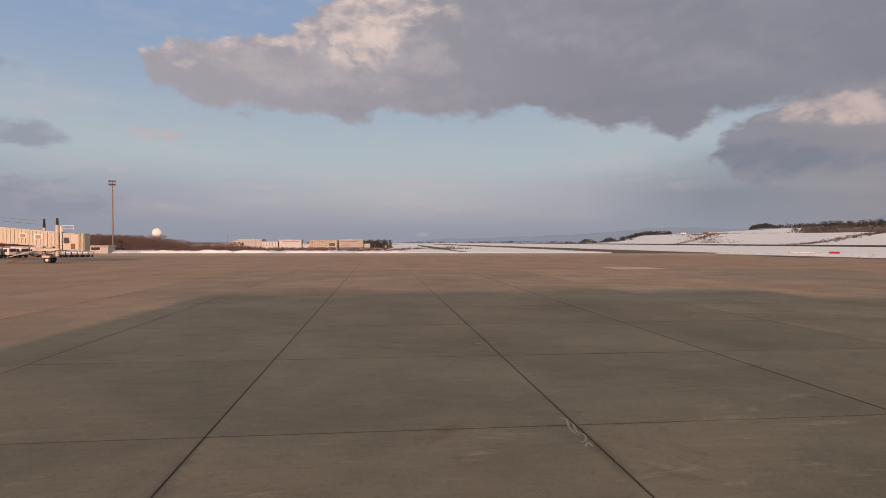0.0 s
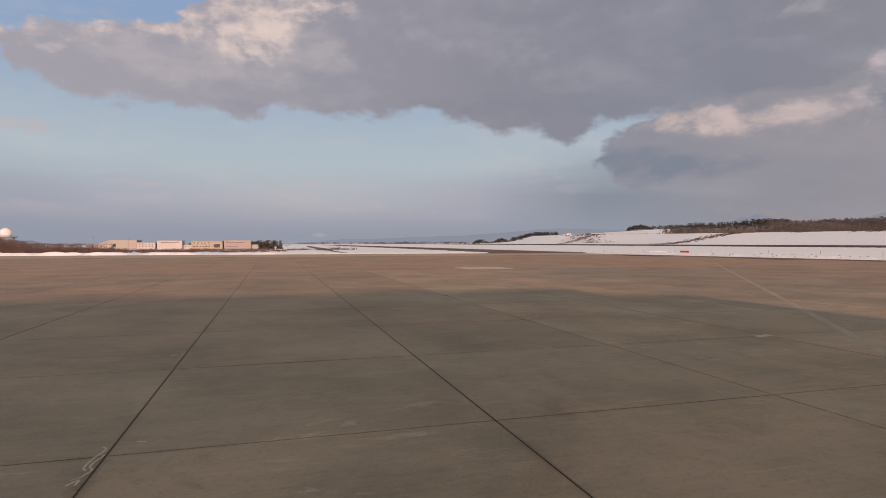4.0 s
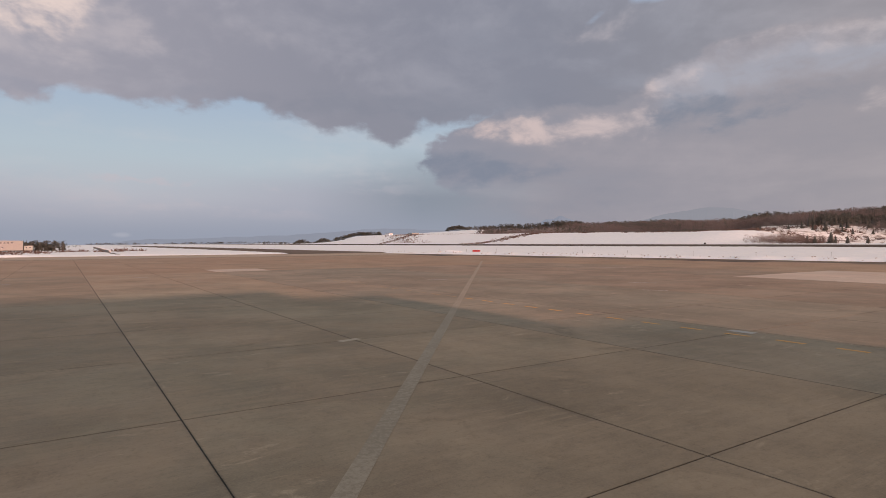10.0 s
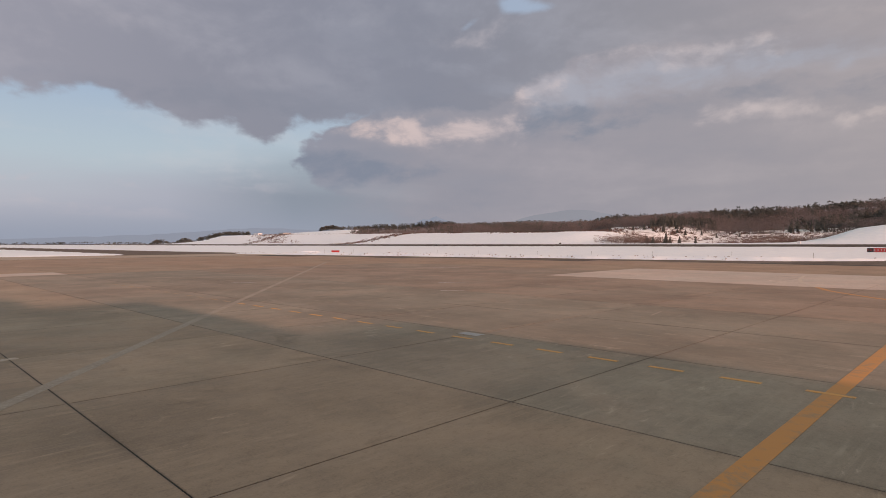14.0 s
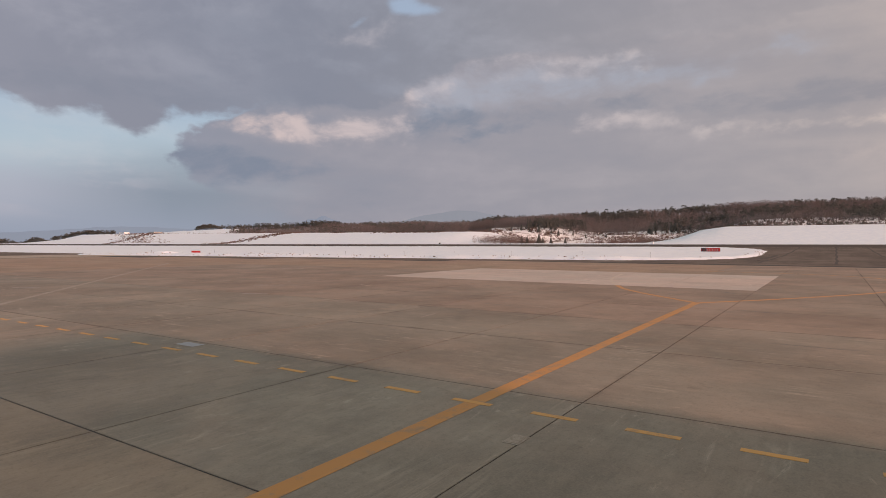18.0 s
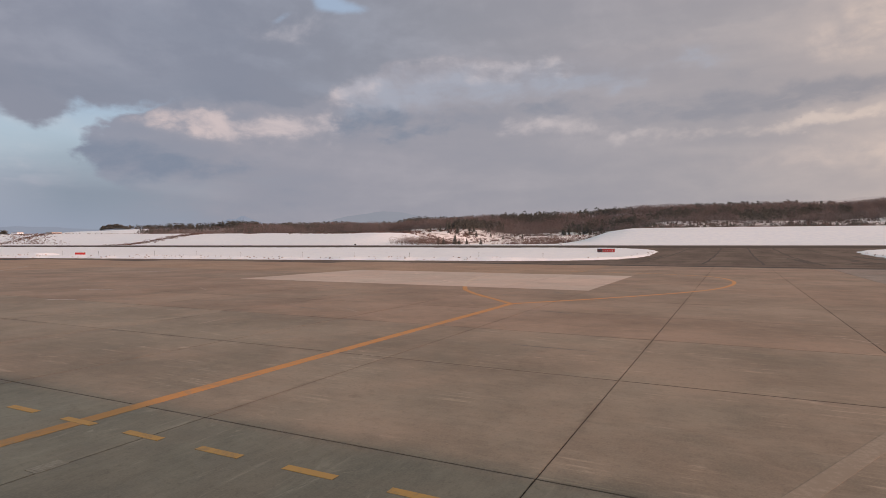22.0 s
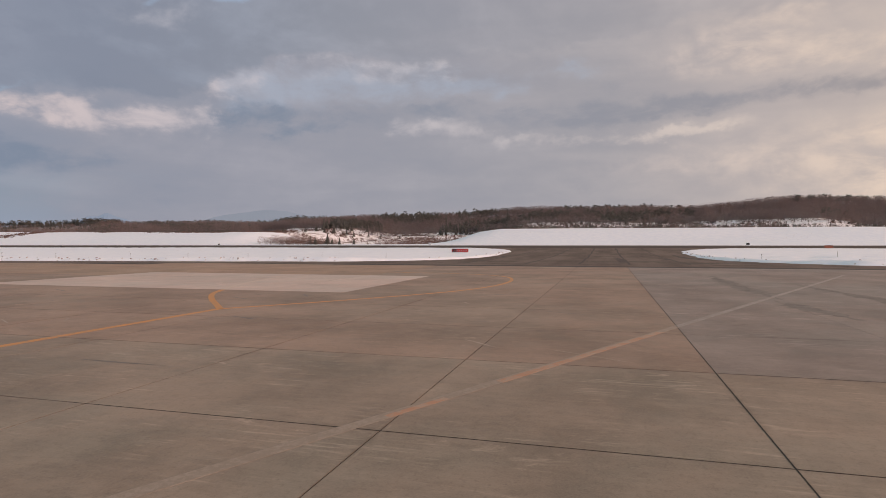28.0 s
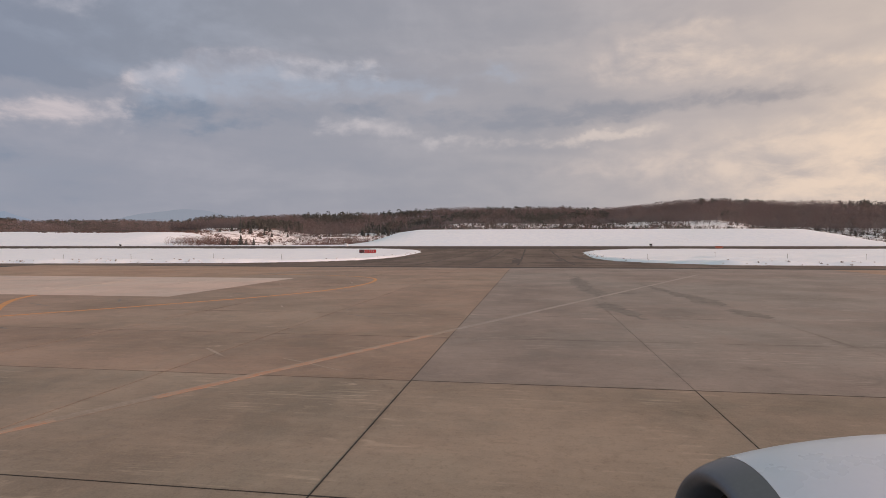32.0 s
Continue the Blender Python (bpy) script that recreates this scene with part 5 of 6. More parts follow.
# ---- unseen stepped blocks, added to throw the aircraft's evening shade on the stand
def shade_block(x0, x1, y0, y1, h, label):
    b = empty("shade_caster", label, "building", at=((x0 + x1) / 2, y1, 0))
    w = x1 - x0
    bm = bmesh.new()
    box(bm, -w / 2, y0 - y1, -0.3, w / 2, 0, h - 0.6, 0.05)
    part("wall", bm, M_CREAM, b)
    bm = bmesh.new()
    box(bm, -w / 2 - 0.4, y0 - y1 - 0.4, h - 0.6, w / 2 + 0.4, 0.4, h, 0.05)
    part("roof", bm, M_ROOF, b)


shade_block(-15.0, 27.0, -92.0, -60.0, 19.7, "tall unseen block added to shade the aircraft stand")
shade_block(27.6, 33.4, -92.0, -60.0, 18.0, "middle unseen block added to step the shade edge")
shade_block(34.0, 40.0, -92.0, -60.0, 14.0, "low unseen block added to shorten the shade eastwards")


# ------------------------------------------------------------------ woods
rng = np.random.default_rng(7)


def conifer_proto(r):
    tris = []
    levels = 7
    for k in range(levels):
        f = k / (levels - 1)
        z0, rad = 0.10 + 0.80 * f, 0.24 * (1.02 - f) + 0.02
        n = 6 if k < 4 else 5
        a0 = r.uniform(0, 6.28)
        for i in range(n):
            a = a0 + 6.283 * i / n + r.uniform(-0.25, 0.25)
            q = rad * r.uniform(0.65, 1.2)
            da = 0.62 * r.uniform(0.7, 1.1)
            tris.append([(0, 0, z0 + 0.17), (q * math.cos(a - da), q * math.sin(a - da), z0 - 0.03 + r.uniform(-0.03, 0.02)), (q * math.cos(a + da), q * math.sin(a + da), z0 - 0.03 + r.uniform(-0.03, 0.02))])
    return np.array(tris)


def pine_proto(r):
    """A rounded crown of two or three clumps on a bare lower trunk."""
    tris = []
    clumps = [(r.uniform(-0.10, 0.10), r.uniform(-0.10, 0.10), z + r.uniform(-0.05, 0.05), q) for z, q in ((0.48, 0.24), (0.68, 0.23), (0.86, 0.15))]
    for k in range(66):
        cx, cy, cz, q = clumps[k % 3]
        d = r.normal(0, 1, 3)
        d = d / np.linalg.norm(d) * q * r.uniform(0.45, 1.0)
        c = np.array((cx, cy, cz)) + d * (1, 1, 0.75)
        tris.append([c + r.normal(0, 0.066, 3) * (1, 1, 0.6) for _ in range(3)])
    tris.append([(-0.012, 0, 0), (0.012, 0, 0), (0, 0, 0.8)])
    tris.append([(0, -0.012, 0), (0, 0.012, 0), (0, 0, 0.8)])
    return np.array(tris)


def bare_proto(r):
    """A leafless crown: a few limbs and a rounded haze of twig sprays."""
    tris = [[(-0.014, 0, 0), (0.014, 0, 0), (0, 0, 0.75)], [(0, -0.014, 0), (0, 0.014, 0), (0, 0, 0.75)]]
    for k in range(104):
        z = r.uniform(0.12, 1.0)
        q = 0.34 * math.sqrt(max(0.04, 1 - ((z - 0.55) / 0.50) ** 2)) * math.sqrt(r.uniform(0.05, 1.0))
        a = r.uniform(0, 6.283)
        c = np.array((q * math.cos(a), q * math.sin(a), z))
        d = np.array((math.cos(a) * 0.6, math.sin(a) * 0.6, 0.9)) + r.normal(0, 0.5, 3)
        d = d / np.linalg.norm(d) * r.uniform(0.04, 0.085)
        s = np.cross(d, r.normal(0, 1, 3))
        s = s / np.linalg.norm(s) * r.uniform(0.011, 0.026)
        tris.append([c - s, c + s, c + d])
    return np.array(tris)


def bush_proto(r):
    tris = []
    for k in range(16):
        a, up = r.uniform(0, 6.283), r.uniform(0.25, 1.35)
        d = np.array((math.cos(a) * math.cos(up), math.sin(a) * math.cos(up), math.sin(up)))
        s = np.cross(d, r.normal(0, 1, 3))
        s = s / np.linalg.norm(s) * 0.07
        p = np.array((r.uniform(-0.3, 0.3), r.uniform(-0.3, 0.3), -0.05))
        tris.append([p - s, p + s, p + d * r.uniform(0.5, 1.0)])
    return np.array(tris)


PROTO = {k: [f(rng) for _ in range(6)] for k, f in (("conifer", conifer_proto), ("pine", pine_proto), ("bare", bare_proto), ("bush", bush_proto))}


def plant(kind, x, y, h, w):
    """Triangles of one plant, standing on the land."""
    p = PROTO[kind][rng.integers(6)]
    a = rng.uniform(0, 6.283)
    c, s = math.cos(a), math.sin(a)
    q = p * np.array((w, w, h))
    q = np.stack([q[..., 0] * c - q[..., 1] * s + x, q[..., 0] * s + q[..., 1] * c + y, q[..., 2] + float(land(x, y)) - 0.1], -1)
    return q


def wood(name, label, spots, material):
    tris = [plant(*s) for s in spots]
    ob = new(name, tri_mesh(name, np.concatenate(tris), material))
    return tagged(ob, label, "woods" if "wood" in name else "bushes", kind="stuff")


def polar(az, d):
    return OX + d * math.sin(radians(az)), OY + d * math.cos(radians(az))


green, brown, scrub = [], [], []
while len(green) + len(brown) < 8600:
    az = rng.uniform(35.6, 128)
    far = float(crest_distance(az))
    d = far * (1.04 - (0.52 if az < 58 else 0.33) * rng.uniform(0, 1) ** 1.3)
    x, y = polar(az, d)
    if x < 455:
        continue
    patch = float(value_noise(x, y, 55, 21)) + 0.5 * float(value_noise(x, y, 20, 22))
    edge = (0.54 if az < 58 else 0.70) * far if az < 78 else 550
    if d < edge + 30 * float(value_noise(x, y, 30, 23)):
        continue
    crown = rng.uniform(0.62, 1.12) if d > 0.95 * far and 58 < az < 99 else 1.0
    dark = 0.9 * patch + (0.48 if d > 0.955 * far else 0.18 if d > 0.9 * far else -0.10)
    dark += 0.22 if az < 58 else 0.26 if az < 76 else 0.20 if az < 99 else -0.40
    if dark > 0.28:
        k = "pine" if (az > 78 or az < 56 or rng.uniform() < 0.6) else "conifer"
        h = rng.uniform(7.0, 11.5) * (0.72 if az < 44 else 1.0) * crown
        green.append((k, x, y, h, h * rng.uniform(0.75, 1.1)))
    else:
        h = rng.uniform(6.0, 10.5) * (0.6 if az < 44 else 1.0)
        brown.append(("bare", x, y, h, h * rng.uniform(1.4, 2.1)))
# the near fringe: young conifers and brush in the snow
while len(scrub) < 3600:
    az = rng.uniform(30, 126)
    d = rng.uniform(425, 600) if az > 56 else rng.uniform(0.55, 0.76) * float(crest_distance(az))
    x, y = polar(az, d)
    if x < 372:
        continue
    top = float(np.interp(y, [r[0] for r in BANK], [r[1] for r in BANK]))
    if top > 5.5 and x < 452:
        continue
    if float(value_noise(x, y, 26, 31)) + 0.5 * float(value_noise(x, y, 9, 32)) < (-0.1 if top < 8 else 0.0):
        continue
    h = rng.uniform(1.2, 3.4)
    scrub.append(("bush", x, y, h, h * rng.uniform(0.7, 1.2)))
    if rng.uniform() < 0.62 and az > 78:
        h = rng.uniform(1.3, 3.6)
        green.append(("conifer" if rng.uniform() < 0.35 else "pine", x, y, h, h * 1.3))
        if rng.uniform() < 0.5:
            brown.append(("bare", x + rng.normal(0, 6), y + rng.normal(0, 6), h * 1.5, h * 1.8))
for k in range(620):
    az = rng.uniform(80, 119)
    x = rng.uniform(456, 540)
    y = OY + (x - OX) / math.tan(radians(az))
    h = rng.uniform(1.0, 3.4)
    kind = rng.uniform()
    (green if kind < 0.6 else brown).append(("pine" if kind < 0.45 else "conifer" if kind < 0.6 else "bare", x, y, h, h * rng.uniform(1.2, 1.8)))
# low brush and drifts along the brow of the far bank
while len(scrub) < 4400:
    az = rng.uniform(44.5, 56.5)
    x = 450 - 24 * rng.uniform() ** 1.6
    y = OY + (x - OX) / math.tan(radians(az))
    if float(value_noise(x, y, 24, 35)) + 0.6 * float(value_noise(x, y, 7, 36)) < 0.12 or float(np.interp(y, [r[0] for r in BANK], [r[1] for r in BANK])) < 11:
        continue
    h = rng.uniform(0.4, 1.3)
    if rng.uniform() < 0.3:
        green.append(("pine", x, y, h * 1.5, h * 2.0))
    scrub.append(("bush", x, y, h, h * rng.uniform(0.9, 1.6)))
wood("conifer_wood", "dark green conifer wood on the far hillside", green, M_NEEDLES)
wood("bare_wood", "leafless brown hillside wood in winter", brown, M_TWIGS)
wood("brushwood", "reddish brushwood poking through hillside snow", scrub, M_BRUSH)

# clods of ploughed snow along the pavement edges
clods = []
ico = bmesh.new()
bmesh.ops.create_icosphere(ico, subdivisions=1, radius=1.0)
unit = np.array([[v.co[:] for v in f.verts] for f in ico.faces])
ico.free()
while len(clods) < 360:
    if rng.uniform() < 0.7:
        y = rng.uniform(-140, 185)
        x = float(apron_edge(y)) + rng.uniform(0.2, 3.5)
    else:
        x, y = rng.uniform(150, 240), -30 + (1 if rng.uniform() < 0.5 else -1) * rng.uniform(24, 34)
    o = float(pavement(x, y))
    if not 0.0 < o < 4.0:
        continue
    r = rng.uniform(0.06, 0.20)
    q = unit * (r * rng.uniform(0.8, 1.6), r * rng.uniform(0.8, 1.6), r * rng.uniform(0.6, 1.0)) + rng.normal(0, 0.03, (len(unit), 1, 3))
    clods.append(q + np.array((x, y, float(land(x, y)) - 0.02)))
ob = new("snow_clods", tri_mesh("snow_clods", np.concatenate(clods), M_CLOD))
tagged(ob, "rough dirty clods of ploughed snow", "snow", kind="stuff")



def snow_heap(x, y, long, wide, high, turn, label):
    """A ploughed ridge of snow, lumpy and tapering to its ends."""
    bm = bmesh.new()
    n, m = 36, 8
    c, q = math.cos(radians(turn)), math.sin(radians(turn))
    rows = []
    for i in range(n + 1):
        u = -1 + 2 * i / n
        row = []
        for j in range(m + 1):
            v = -1 + 2 * j / m
            px, py = u * long / 2, v * wide / 2 * (0.6 + 0.4 * math.sqrt(max(0.0, 1 - u * u)))
            gx, gy = x + px * c - py * q, y + px * q + py * c
            bump = float(value_noise(gx, gy, 2.2, 71)) * 0.35 + float(value_noise(gx, gy, 0.8, 72)) * 0.2
            z = high * max(0.0, 1 - u * u) ** 0.5 * max(0.0, 1 - v * v) * (1 + bump)
            row.append(bm.verts.new((gx, gy, max(float(land(gx, gy)), 0.0) - 0.05 + z)))
        rows.append(row)
    for a, b in zip(rows, rows[1:]):
        for j in range(m):
            bm.faces.new((a[j], b[j], b[j + 1], a[j + 1]))
    tagged(part("snow_heap", bm, M_SNOW, None, "", True), label, "snow", "ploughed heaps along the apron")


snow_heap(142.0, 166.5, 9.0, 1.6, 0.5, -62, "small white ridge of ploughed snow at the apron edge")
for hx, hy, hl, hh in ((-88, 189.5, 20, 1.1), (-67, 190.5, 17, 1.0), (-52, 191, 13, 1.2), (-39, 191, 12, 0.9), (-104, 189, 12, 0.8), (-20, 191, 16, 0.7), (4, 191, 18, 0.6)):
    snow_heap(hx, hy, hl, 5.0, hh * 0.65, 2, "low ploughed snow heap before a thicket")

# trees on the northern hill and on the skyline
spots = []
for k in range(150):
    az = rng.uniform(22.6, 27.0)
    d = rng.uniform(1640, 1700)
    x, y = polar(az - 0.6, d)
    h = rng.uniform(8, 14)
    spots.append(("pine", x, y, h, h * 1.6))
for k in range(120):
    az, d = rng.uniform(32.8, 35.0), rng.uniform(1540, 1620)
    x, y = polar(az, d)
    h = rng.uniform(0.8, 1.04) * (1.05 - 0.62 * ((az - 33.9) / 1.15) ** 2) * min(30.0, 3.8 + d * 0.0293 - float(land(x, y)))
    spots.append(("pine", x, y, h, h * 1.1))
for k in range(330):
    az = rng.uniform(34.8, 46)
    d = float(crest_distance(az)) * rng.uniform(0.93, 1.0)
    x, y = polar(az, d)
    h = rng.uniform(6.5, 12.0) * (1.0 + 0.35 * float(value_noise(x, y, 90, 61)))
    spots.append(("conifer" if rng.uniform() < 0.3 else "pine", x, y, h, h * rng.uniform(1.0, 1.5)))
for k in range(160):
    az, d = rng.uniform(-9, -1), rng.uniform(930, 980)
    x, y = polar(az, d)
    h = rng.uniform(9, 16) * (1 if az > -5.5 else 0.85)
    spots.append(("pine" if rng.uniform() < 0.7 else "conifer", x, y, h * 0.9, h * 1.2))
for k in range(150):
    az, d = rng.uniform(18.0, 21.6), rng.uniform(1420, 1500)
    x, y = polar(az, d)
    h = rng.uniform(0.6, 1.0) * (9 + 5 * math.sin(az * 3.1))
    spots.append(("pine", x, y, h, h * 1.5))
for k in range(220):
    az, d = rng.uniform(-14, 23), rng.uniform(1300, 1500)
    x, y = polar(az, d)
    h = rng.uniform(3, 6)
    spots.append(("pine", x, y, h, h * 2.5))
for k in range(46):
    x, y = rng.uniform(-165, -127), rng.uniform(300, 330)
    h = rng.uniform(5.0, 7.2)
    spots.append(("conifer", x, y, h, h * 1.5))
wood("shelter_wood", "dark conifer belt beyond the airfield", spots, M_NEEDLES)
spots = []
for k in range(900):
    az, d = (rng.uniform(27.5, 40), rng.uniform(800, 1350)) if k < 600 else (rng.normal(30.0, 1.1), rng.uniform(1080, 1330))
    x, y = polar(az, d)
    if x > 445 and (k >= 600 or float(value_noise(x, y, 40, 41)) > 0.05):
        h = rng.uniform(1.5, 3.2)
        spots.append(("bush", x, y, h, h * 1.3))
for (xa, ya), (xb, yb), n, wide in (((356, 456), (450, 437), 480, 5.5), ((356, 648), (450, 707), 170, 5.0), ((372, 600), (452, 770), 460, 26.0)):
    for k in range(n):
        t = rng.uniform()
        x, y = xa + (xb - xa) * t + rng.normal(0, 0.6), ya + (yb - ya) * t + rng.normal(0, wide)
        h = rng.uniform(0.7, 1.9)
        spots.append(("bush", x, y, h, h * 1.5))
for k in range(420):
    if k < 200:
        x, y = rng.uniform(384, 440), rng.uniform(158, 194)
    else:
        x, y = rng.uniform(395, 520), rng.normal(96, 13)
    h = rng.uniform(2.2, 5.2)
    spots.append(("bare", x, y, h, h * rng.uniform(1.3, 2.0)))
wood("hill_brush", "reddish bushes on the snowy hill", spots, M_BRUSH)
spots = []
for k in range(2300):
    x = rng.uniform(-200, 16)
    y = 232 + rng.uniform(0, 60) - 0.10 * x
    h = float(np.interp(x, [-200, -118, -108, -97, -88, -70, -58, 16], [6.8, 6.6, 6.2, 4.8, 3.3, 3.5, 2.4, 1.6])) * rng.uniform(0.7, 1.12)
    if x > -57 and rng.uniform() < 0.80:
        continue
    spots.append(("bare" if h > 3 else "bush", x, y, h, h * rng.uniform(1.1, 1.7)))
wood("thicket_wood", "leafless reddish-brown thicket beside the apron", spots, M_BRUSH)
spots = []
for k in range(70):
    x, y = rng.uniform(-60, 60), rng.uniform(290, 420)
    h = rng.uniform(1.0, 2.6)
    spots.append(("bush", x, y, h, h * 1.8))
wood("field_brush", "brown bushes standing in the snow field", spots, M_BRUSH)


def lone_conifer(x, y, h):
    t = empty("conifer", "young dark green conifer standing in snow", "tree", "conifers in the valley", (x, y, float(land(x, y)) - 0.1))
    bm = bmesh.new()
    tube(bm, (0, 0, 0), (0, 0, h * 0.9), h * 0.022, h * 0.006, 6)
    part("trunk", bm, M_BARK, t)
    tr = np.concatenate([PROTO["conifer"][k] * np.array((h * 1.15, h * 1.15, h)) for k in (0, 2, 4)])
    c = new("crown", tri_mesh("crown", tr, M_NEEDLES))
    c.parent = t


for az, d, h in [(62.4, 540, 5.0), (63.4, 545, 6.5), (64.2, 540, 5.2), (65.1, 545, 8.2), (66.3, 550, 5.0), (67.0, 545, 5.6), (68.4, 560, 4.6), (69.6, 545, 4.2), (71.5, 550, 4.4), (60.3, 560, 4.6)]:
    lone_conifer(*polar(az, d), h)
for x, y, h in [(402, 149, 8.0), (398, 156, 5.6), (404, 141, 5.2), (410, 133, 4.6), (406, 164, 6.0), (415, 152, 5.0)]:
    lone_conifer(x, y, h)


# ------------------------------------------------------------------ distant mountains
def ridge(name, pts, dist, material, label):
    """A far range as a solid wedge; pts rows of azimuth and elevation in degrees."""
    fine_az = np.arange(pts[0][0], pts[-1][0] + 0.01, 0.25)
    el = np.interp(fine_az, [p[0] for p in pts], [p[1] for p in pts])
    el = el + 0.05 * value_noise(fine_az * 10, fine_az * 0, 9.0, 51) * (el > 0.05)
    bm = bmesh.new()
    rows = []
    for a, e in zip(fine_az, el):
        z = dist * math.tan(radians(max(e, 0.0)))
        p = []
        for dd, hh in ((dist - 260, -40), (dist, z + 3.8), (dist + 260, -40)):
            x, y = polar(a, dd)
            p.append(bm.verts.new((x, y, hh)))
        rows.append(p)
    for a, b in zip(rows, rows[1:]):
        bm.faces.new((a[0], b[0], b[1], a[1]))
        bm.faces.new((a[1], b[1], b[2], a[2]))
    ob = part(name, bm, material)
    return tagged(ob, label, "mountain", kind="structure")


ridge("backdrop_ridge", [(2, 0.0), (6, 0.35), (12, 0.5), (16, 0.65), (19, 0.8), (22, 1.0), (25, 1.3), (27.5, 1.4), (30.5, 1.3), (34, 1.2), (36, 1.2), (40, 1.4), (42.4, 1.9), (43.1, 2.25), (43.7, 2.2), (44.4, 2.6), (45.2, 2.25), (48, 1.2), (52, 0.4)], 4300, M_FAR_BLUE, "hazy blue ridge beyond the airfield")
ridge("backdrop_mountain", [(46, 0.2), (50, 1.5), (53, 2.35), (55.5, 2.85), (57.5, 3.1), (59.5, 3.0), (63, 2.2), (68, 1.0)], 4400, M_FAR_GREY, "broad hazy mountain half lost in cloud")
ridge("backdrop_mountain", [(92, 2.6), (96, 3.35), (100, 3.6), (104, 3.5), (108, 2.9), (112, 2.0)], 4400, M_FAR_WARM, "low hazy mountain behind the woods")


# ------------------------------------------------------------------ the aircraft engine
def engine():
    yaw = radians(81.23)
    fwd, aft = Vector((math.sin(yaw), math.cos(yaw), 0)), Vector((math.cos(yaw), -math.sin(yaw), 0))
    o = Vector((43.91, -40.84, 0)) + fwd * 4.0 + aft * 1.83 + Vector((0, 0, 1.28))
    e = empty("jet_engine", "white jet engine nacelle with a bare metal inlet lip", "engine", at=(0, 0, 0))
    bm = revolve(bmesh.new(), [(0.36, 0.77), (0.20, 0.775), (0.12, 0.80), (0.078, 0.84), (0.072, 0.865), (0.085, 0.893), (0.125, 0.92), (0.19, 0.953), (0.30, 0.99)], o, aft, (0, 0, 1), 64)
    part("inlet_lip", bm, M_LIP, e, "bare grey metal inlet lip", True)
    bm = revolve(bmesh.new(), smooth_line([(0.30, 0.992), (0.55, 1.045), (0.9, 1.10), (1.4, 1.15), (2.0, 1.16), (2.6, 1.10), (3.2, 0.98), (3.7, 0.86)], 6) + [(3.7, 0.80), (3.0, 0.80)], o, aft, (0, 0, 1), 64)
    part("cowl", bm, M_SHADED_COWL, e, "glossy white engine cowl", True)
    bm = revolve(bmesh.new(), [(0.36, 0.77), (0.7, 0.76), (1.1, 0.78), (1.1, 0.02)], o, aft, (0, 0, 1), 48)
    part("duct", bm, M_DARK, e, "dark inlet duct", True)
    bm = revolve(bmesh.new(), [(0.55, 0.005), (0.62, 0.07), (0.80, 0.16), (1.08, 0.24)], o, aft, (0, 0, 1), 32)
    part("spinner", bm, M_DARK, e, "", True)
    me = None
    for k in range(22):
        if me is None:
            bm = bmesh.new()
            vs = [bm.verts.new(v) for v in ((0.92, -0.05, 0.22), (1.05, 0.06, 0.22), (1.02, 0.12, 0.75), (0.90, -0.10, 0.75))]
            bm.faces.new(vs)
            r = bmesh.ops.solidify(bm, geom=bm.faces[:], thickness=0.012)
            me = bpy.data.meshes.new("fan_blade")
            bm.to_mesh(me)
            bm.free()
            me.materials.append(M_LIP)
        b = new("fan_blade", me)
        b.parent = e
        frame_m = Matrix((( aft.x, -aft.y, 0, o.x), (aft.y, aft.x, 0, o.y), (0, 0, 1, o.z), (0, 0, 0, 1)))
        b.matrix_basis = frame_m @ Matrix.Rotation(2 * math.pi * k / 22, 4, "X")
    # small latch marks on the cowl
    for s, ang in ((0.55, 40), (1.15, 52), (1.15, 20)):
        a = radians(ang)
        w = aft.cross(Vector((0, 0, 1)))
        n = Vector((0, 0, 1)) * math.cos(a) - fwd * math.sin(a)
        p = o + aft * s + n * 1.13
        bm = bmesh.new()
        bmesh.ops.create_icosphere(bm, subdivisions=1, radius=0.012, matrix=Matrix.Translation(p))
        part("latch", bm, M_BLACK, e)
    # low cradle under the nacelle
    c = empty("engine_cradle", "low steel cradle carrying the engine", "stand", at=(0, 0, 0))
    for s in (0.9, 2.6):
        q = o + aft * s
        bm = bmesh.new()
        box(bm, -0.12, -0.8, 0.0, 0.12, 0.8, 0.36, 0.02)
        for v in bm.verts:
            v.co = Vector((q.x, q.y, 0)) + aft * v.co.x + fwd * v.co.y + Vector((0, 0, v.co.z + (0.06 + 0.25 * abs(v.co.y) ** 2 if v.co.z > 0.3 else 0)))
        part("saddle", bm, M_STEEL, c)


engine()


# ------------------------------------------------------------------ apron slabs
def slab_mesh(name, w, l, material):
    bm = bmesh.new()
    c = 0.003
    lo = [bm.verts.new(v) for v in ((0, 0, -0.06), (w, 0, -0.06), (w, l, -0.06), (0, l, -0.06))]
    mid = [bm.verts.new(v) for v in ((0, 0, -c), (w, 0, -c), (w, l, -c), (0, l, -c))]
    top = [bm.verts.new(v) for v in ((c, c, 0), (w - c, c, 0), (w - c, l - c, 0), (c, l - c, 0))]
    bm.faces.new(top)
    for a, b in ((lo, mid), (mid, top)):
        for k in range(4):
            bm.faces.new((a[k], a[(k + 1) % 4], b[(k + 1) % 4], b[k]))
    me = bpy.data.meshes.new(name)
    bm.to_mesh(me)
    bm.free()
    me.materials.append(material)
    return me


GAP_X, GAP_Y = 0.030, 0.023
near_mesh = slab_mesh("slab", CELL_X - GAP_X, CELL_Y - GAP_Y, M_SLAB)
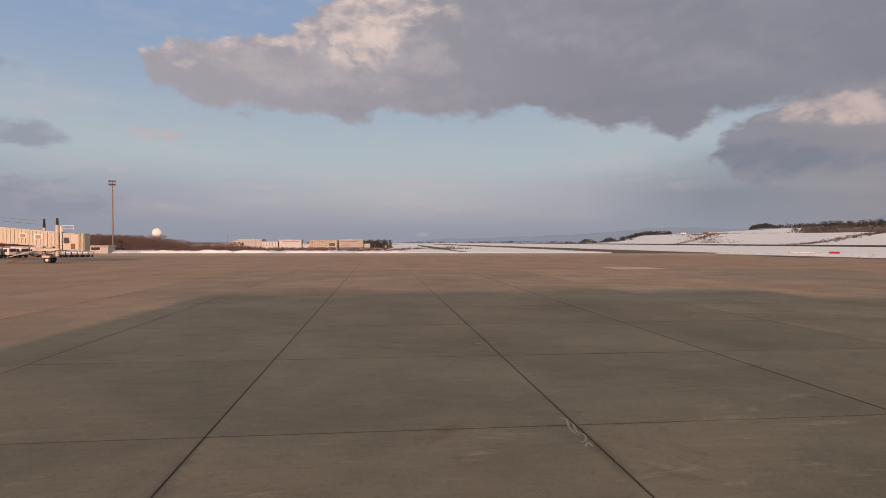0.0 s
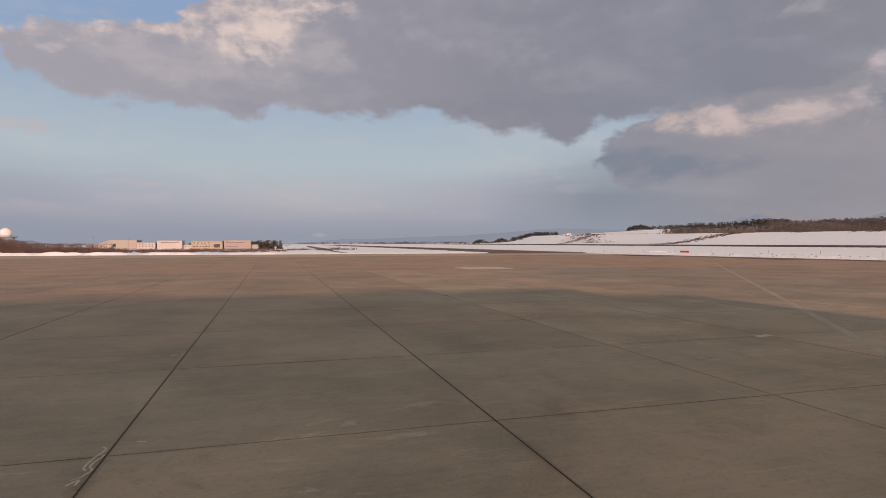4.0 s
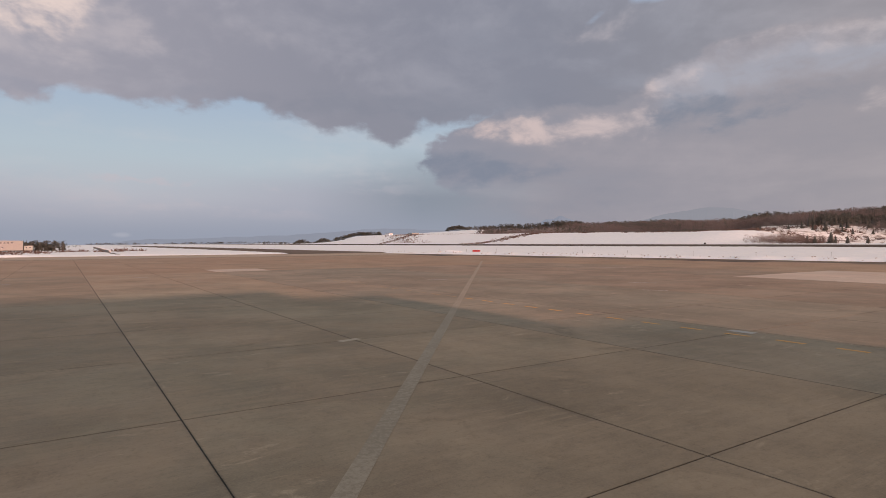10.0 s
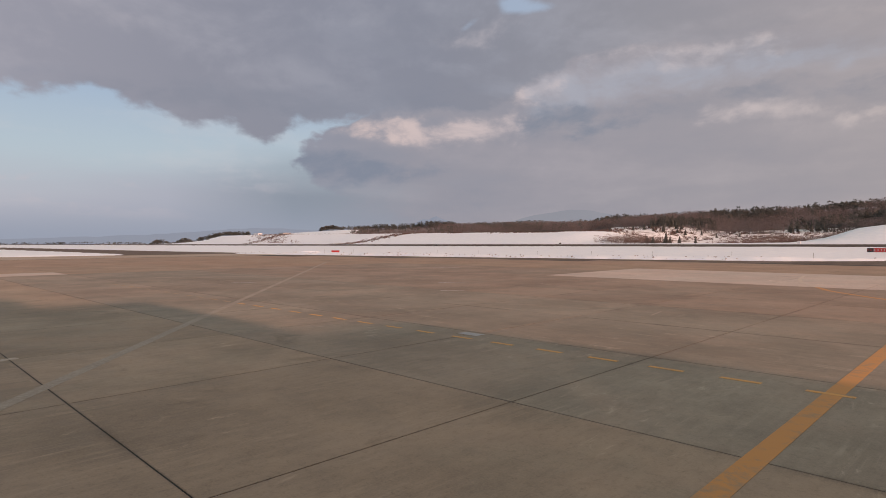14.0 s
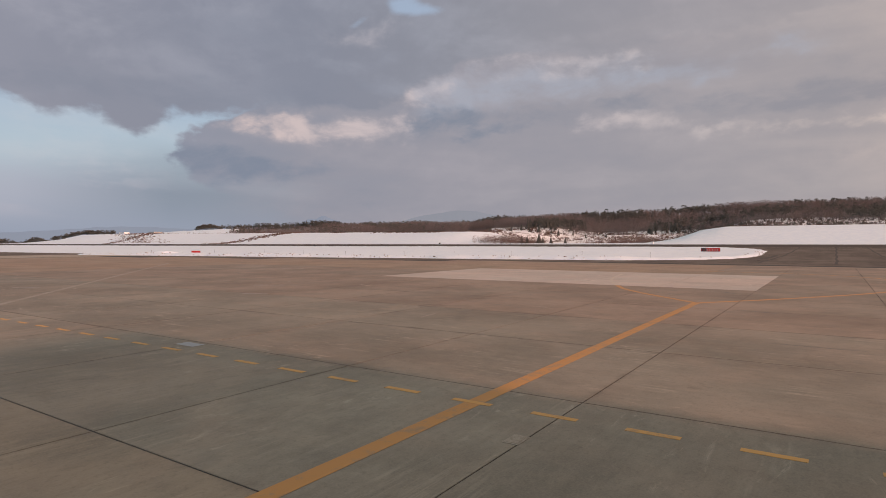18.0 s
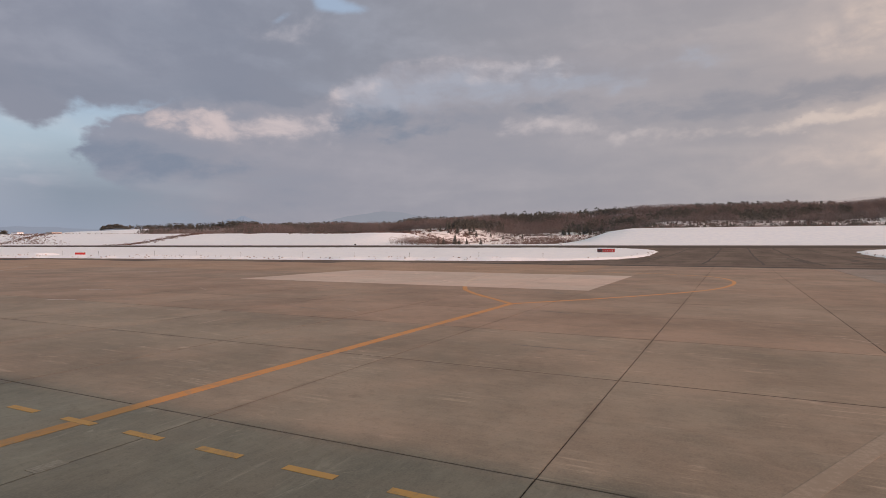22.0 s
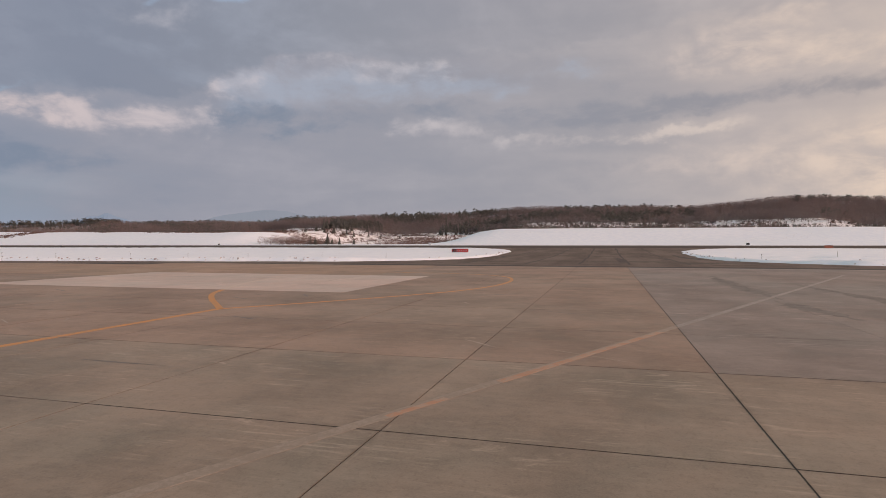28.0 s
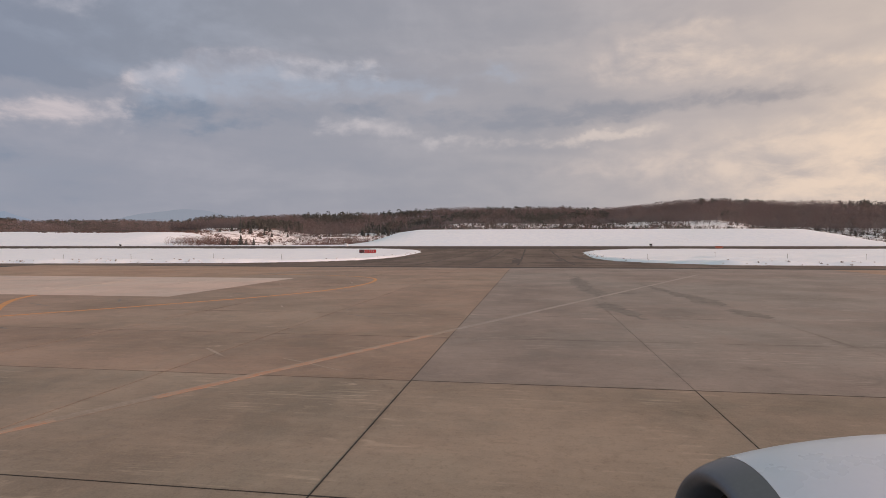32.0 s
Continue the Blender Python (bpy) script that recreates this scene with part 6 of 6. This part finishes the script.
east_mesh = slab_mesh("slab_east", CELL_X - GAP_X, CELL_Y - GAP_Y, M_SLAB_EAST)
# the grey field is filled flush, its joints nearly closed
grey_mesh = slab_mesh("slab_grey", CELL_X - 0.007, CELL_Y - 0.007, M_SLAB_GREY)
warm_mesh = slab_mesh("slab_warm", CELL_X - GAP_X, CELL_Y - GAP_Y, M_SLAB_WARM)
shaded_mesh = slab_mesh("slab_shaded", CELL_X - GAP_X, CELL_Y - GAP_Y, M_SLAB_SHADED)
cool_mesh = slab_mesh("slab_cool", CELL_X - GAP_X, CELL_Y - GAP_Y, M_SLAB_COOL)
pale_mesh = slab_mesh("slab_pale", CELL_X - GAP_X, CELL_Y - GAP_Y, M_PALE)
far_v, far_f = [], []
for i in range(-28, 20):
    for j in range(-15, 25):
        x, y = i * CELL_X + GAP_X / 2, j * CELL_Y + GAP_Y / 2
        lim = float(apron_edge(y + 3.7))
        if x + CELL_X > lim - 9 or y + CELL_Y > 156:
            continue
        pale = (11 <= i <= 13 and -2 <= j <= 2) or (i, j) == (5, 9)
        grey = j < -5
        near = (-2 <= i <= 12 and -5 <= j <= 8) or (12 < i <= 17 and -5 <= j <= -2) or (grey and 4 <= i <= 17 and j > -12)
        if pale or near:
            s = new("slab", pale_mesh if pale else cool_mesh if i == 5 and j < 9 else grey_mesh if grey and i >= 8 else warm_mesh if i >= 8 else east_mesh if i >= 6 else shaded_mesh if i <= 2 else near_mesh)
            s.parent = apron
            s.location = (x - GAP_X / 2 + 0.0035, y - GAP_Y / 2 + 0.0035, -0.0004) if grey and i >= 8 else (x, y, 0.0 if pale else -0.0025 * random.random())
        else:
            z = -0.0025 * random.random()
            n = len(far_v)
            w, l = CELL_X - GAP_X, CELL_Y - GAP_Y
            for zz in (-0.06, z):
                far_v += [(x, y, zz), (x + w, y, zz), (x + w, y + l, zz), (x, y + l, zz)]
            far_f += [(n + 4, n + 5, n + 6, n + 7)] + [(n + k, n + (k + 1) % 4, n + 4 + (k + 1) % 4, n + 4 + k) for k in range(4)]
far_slabs = new("slab_field", mesh_from("slab_field", far_v, far_f, M_SLAB_FAR))
far_slabs.parent = apron
tagged(far_slabs, kind="stuff")
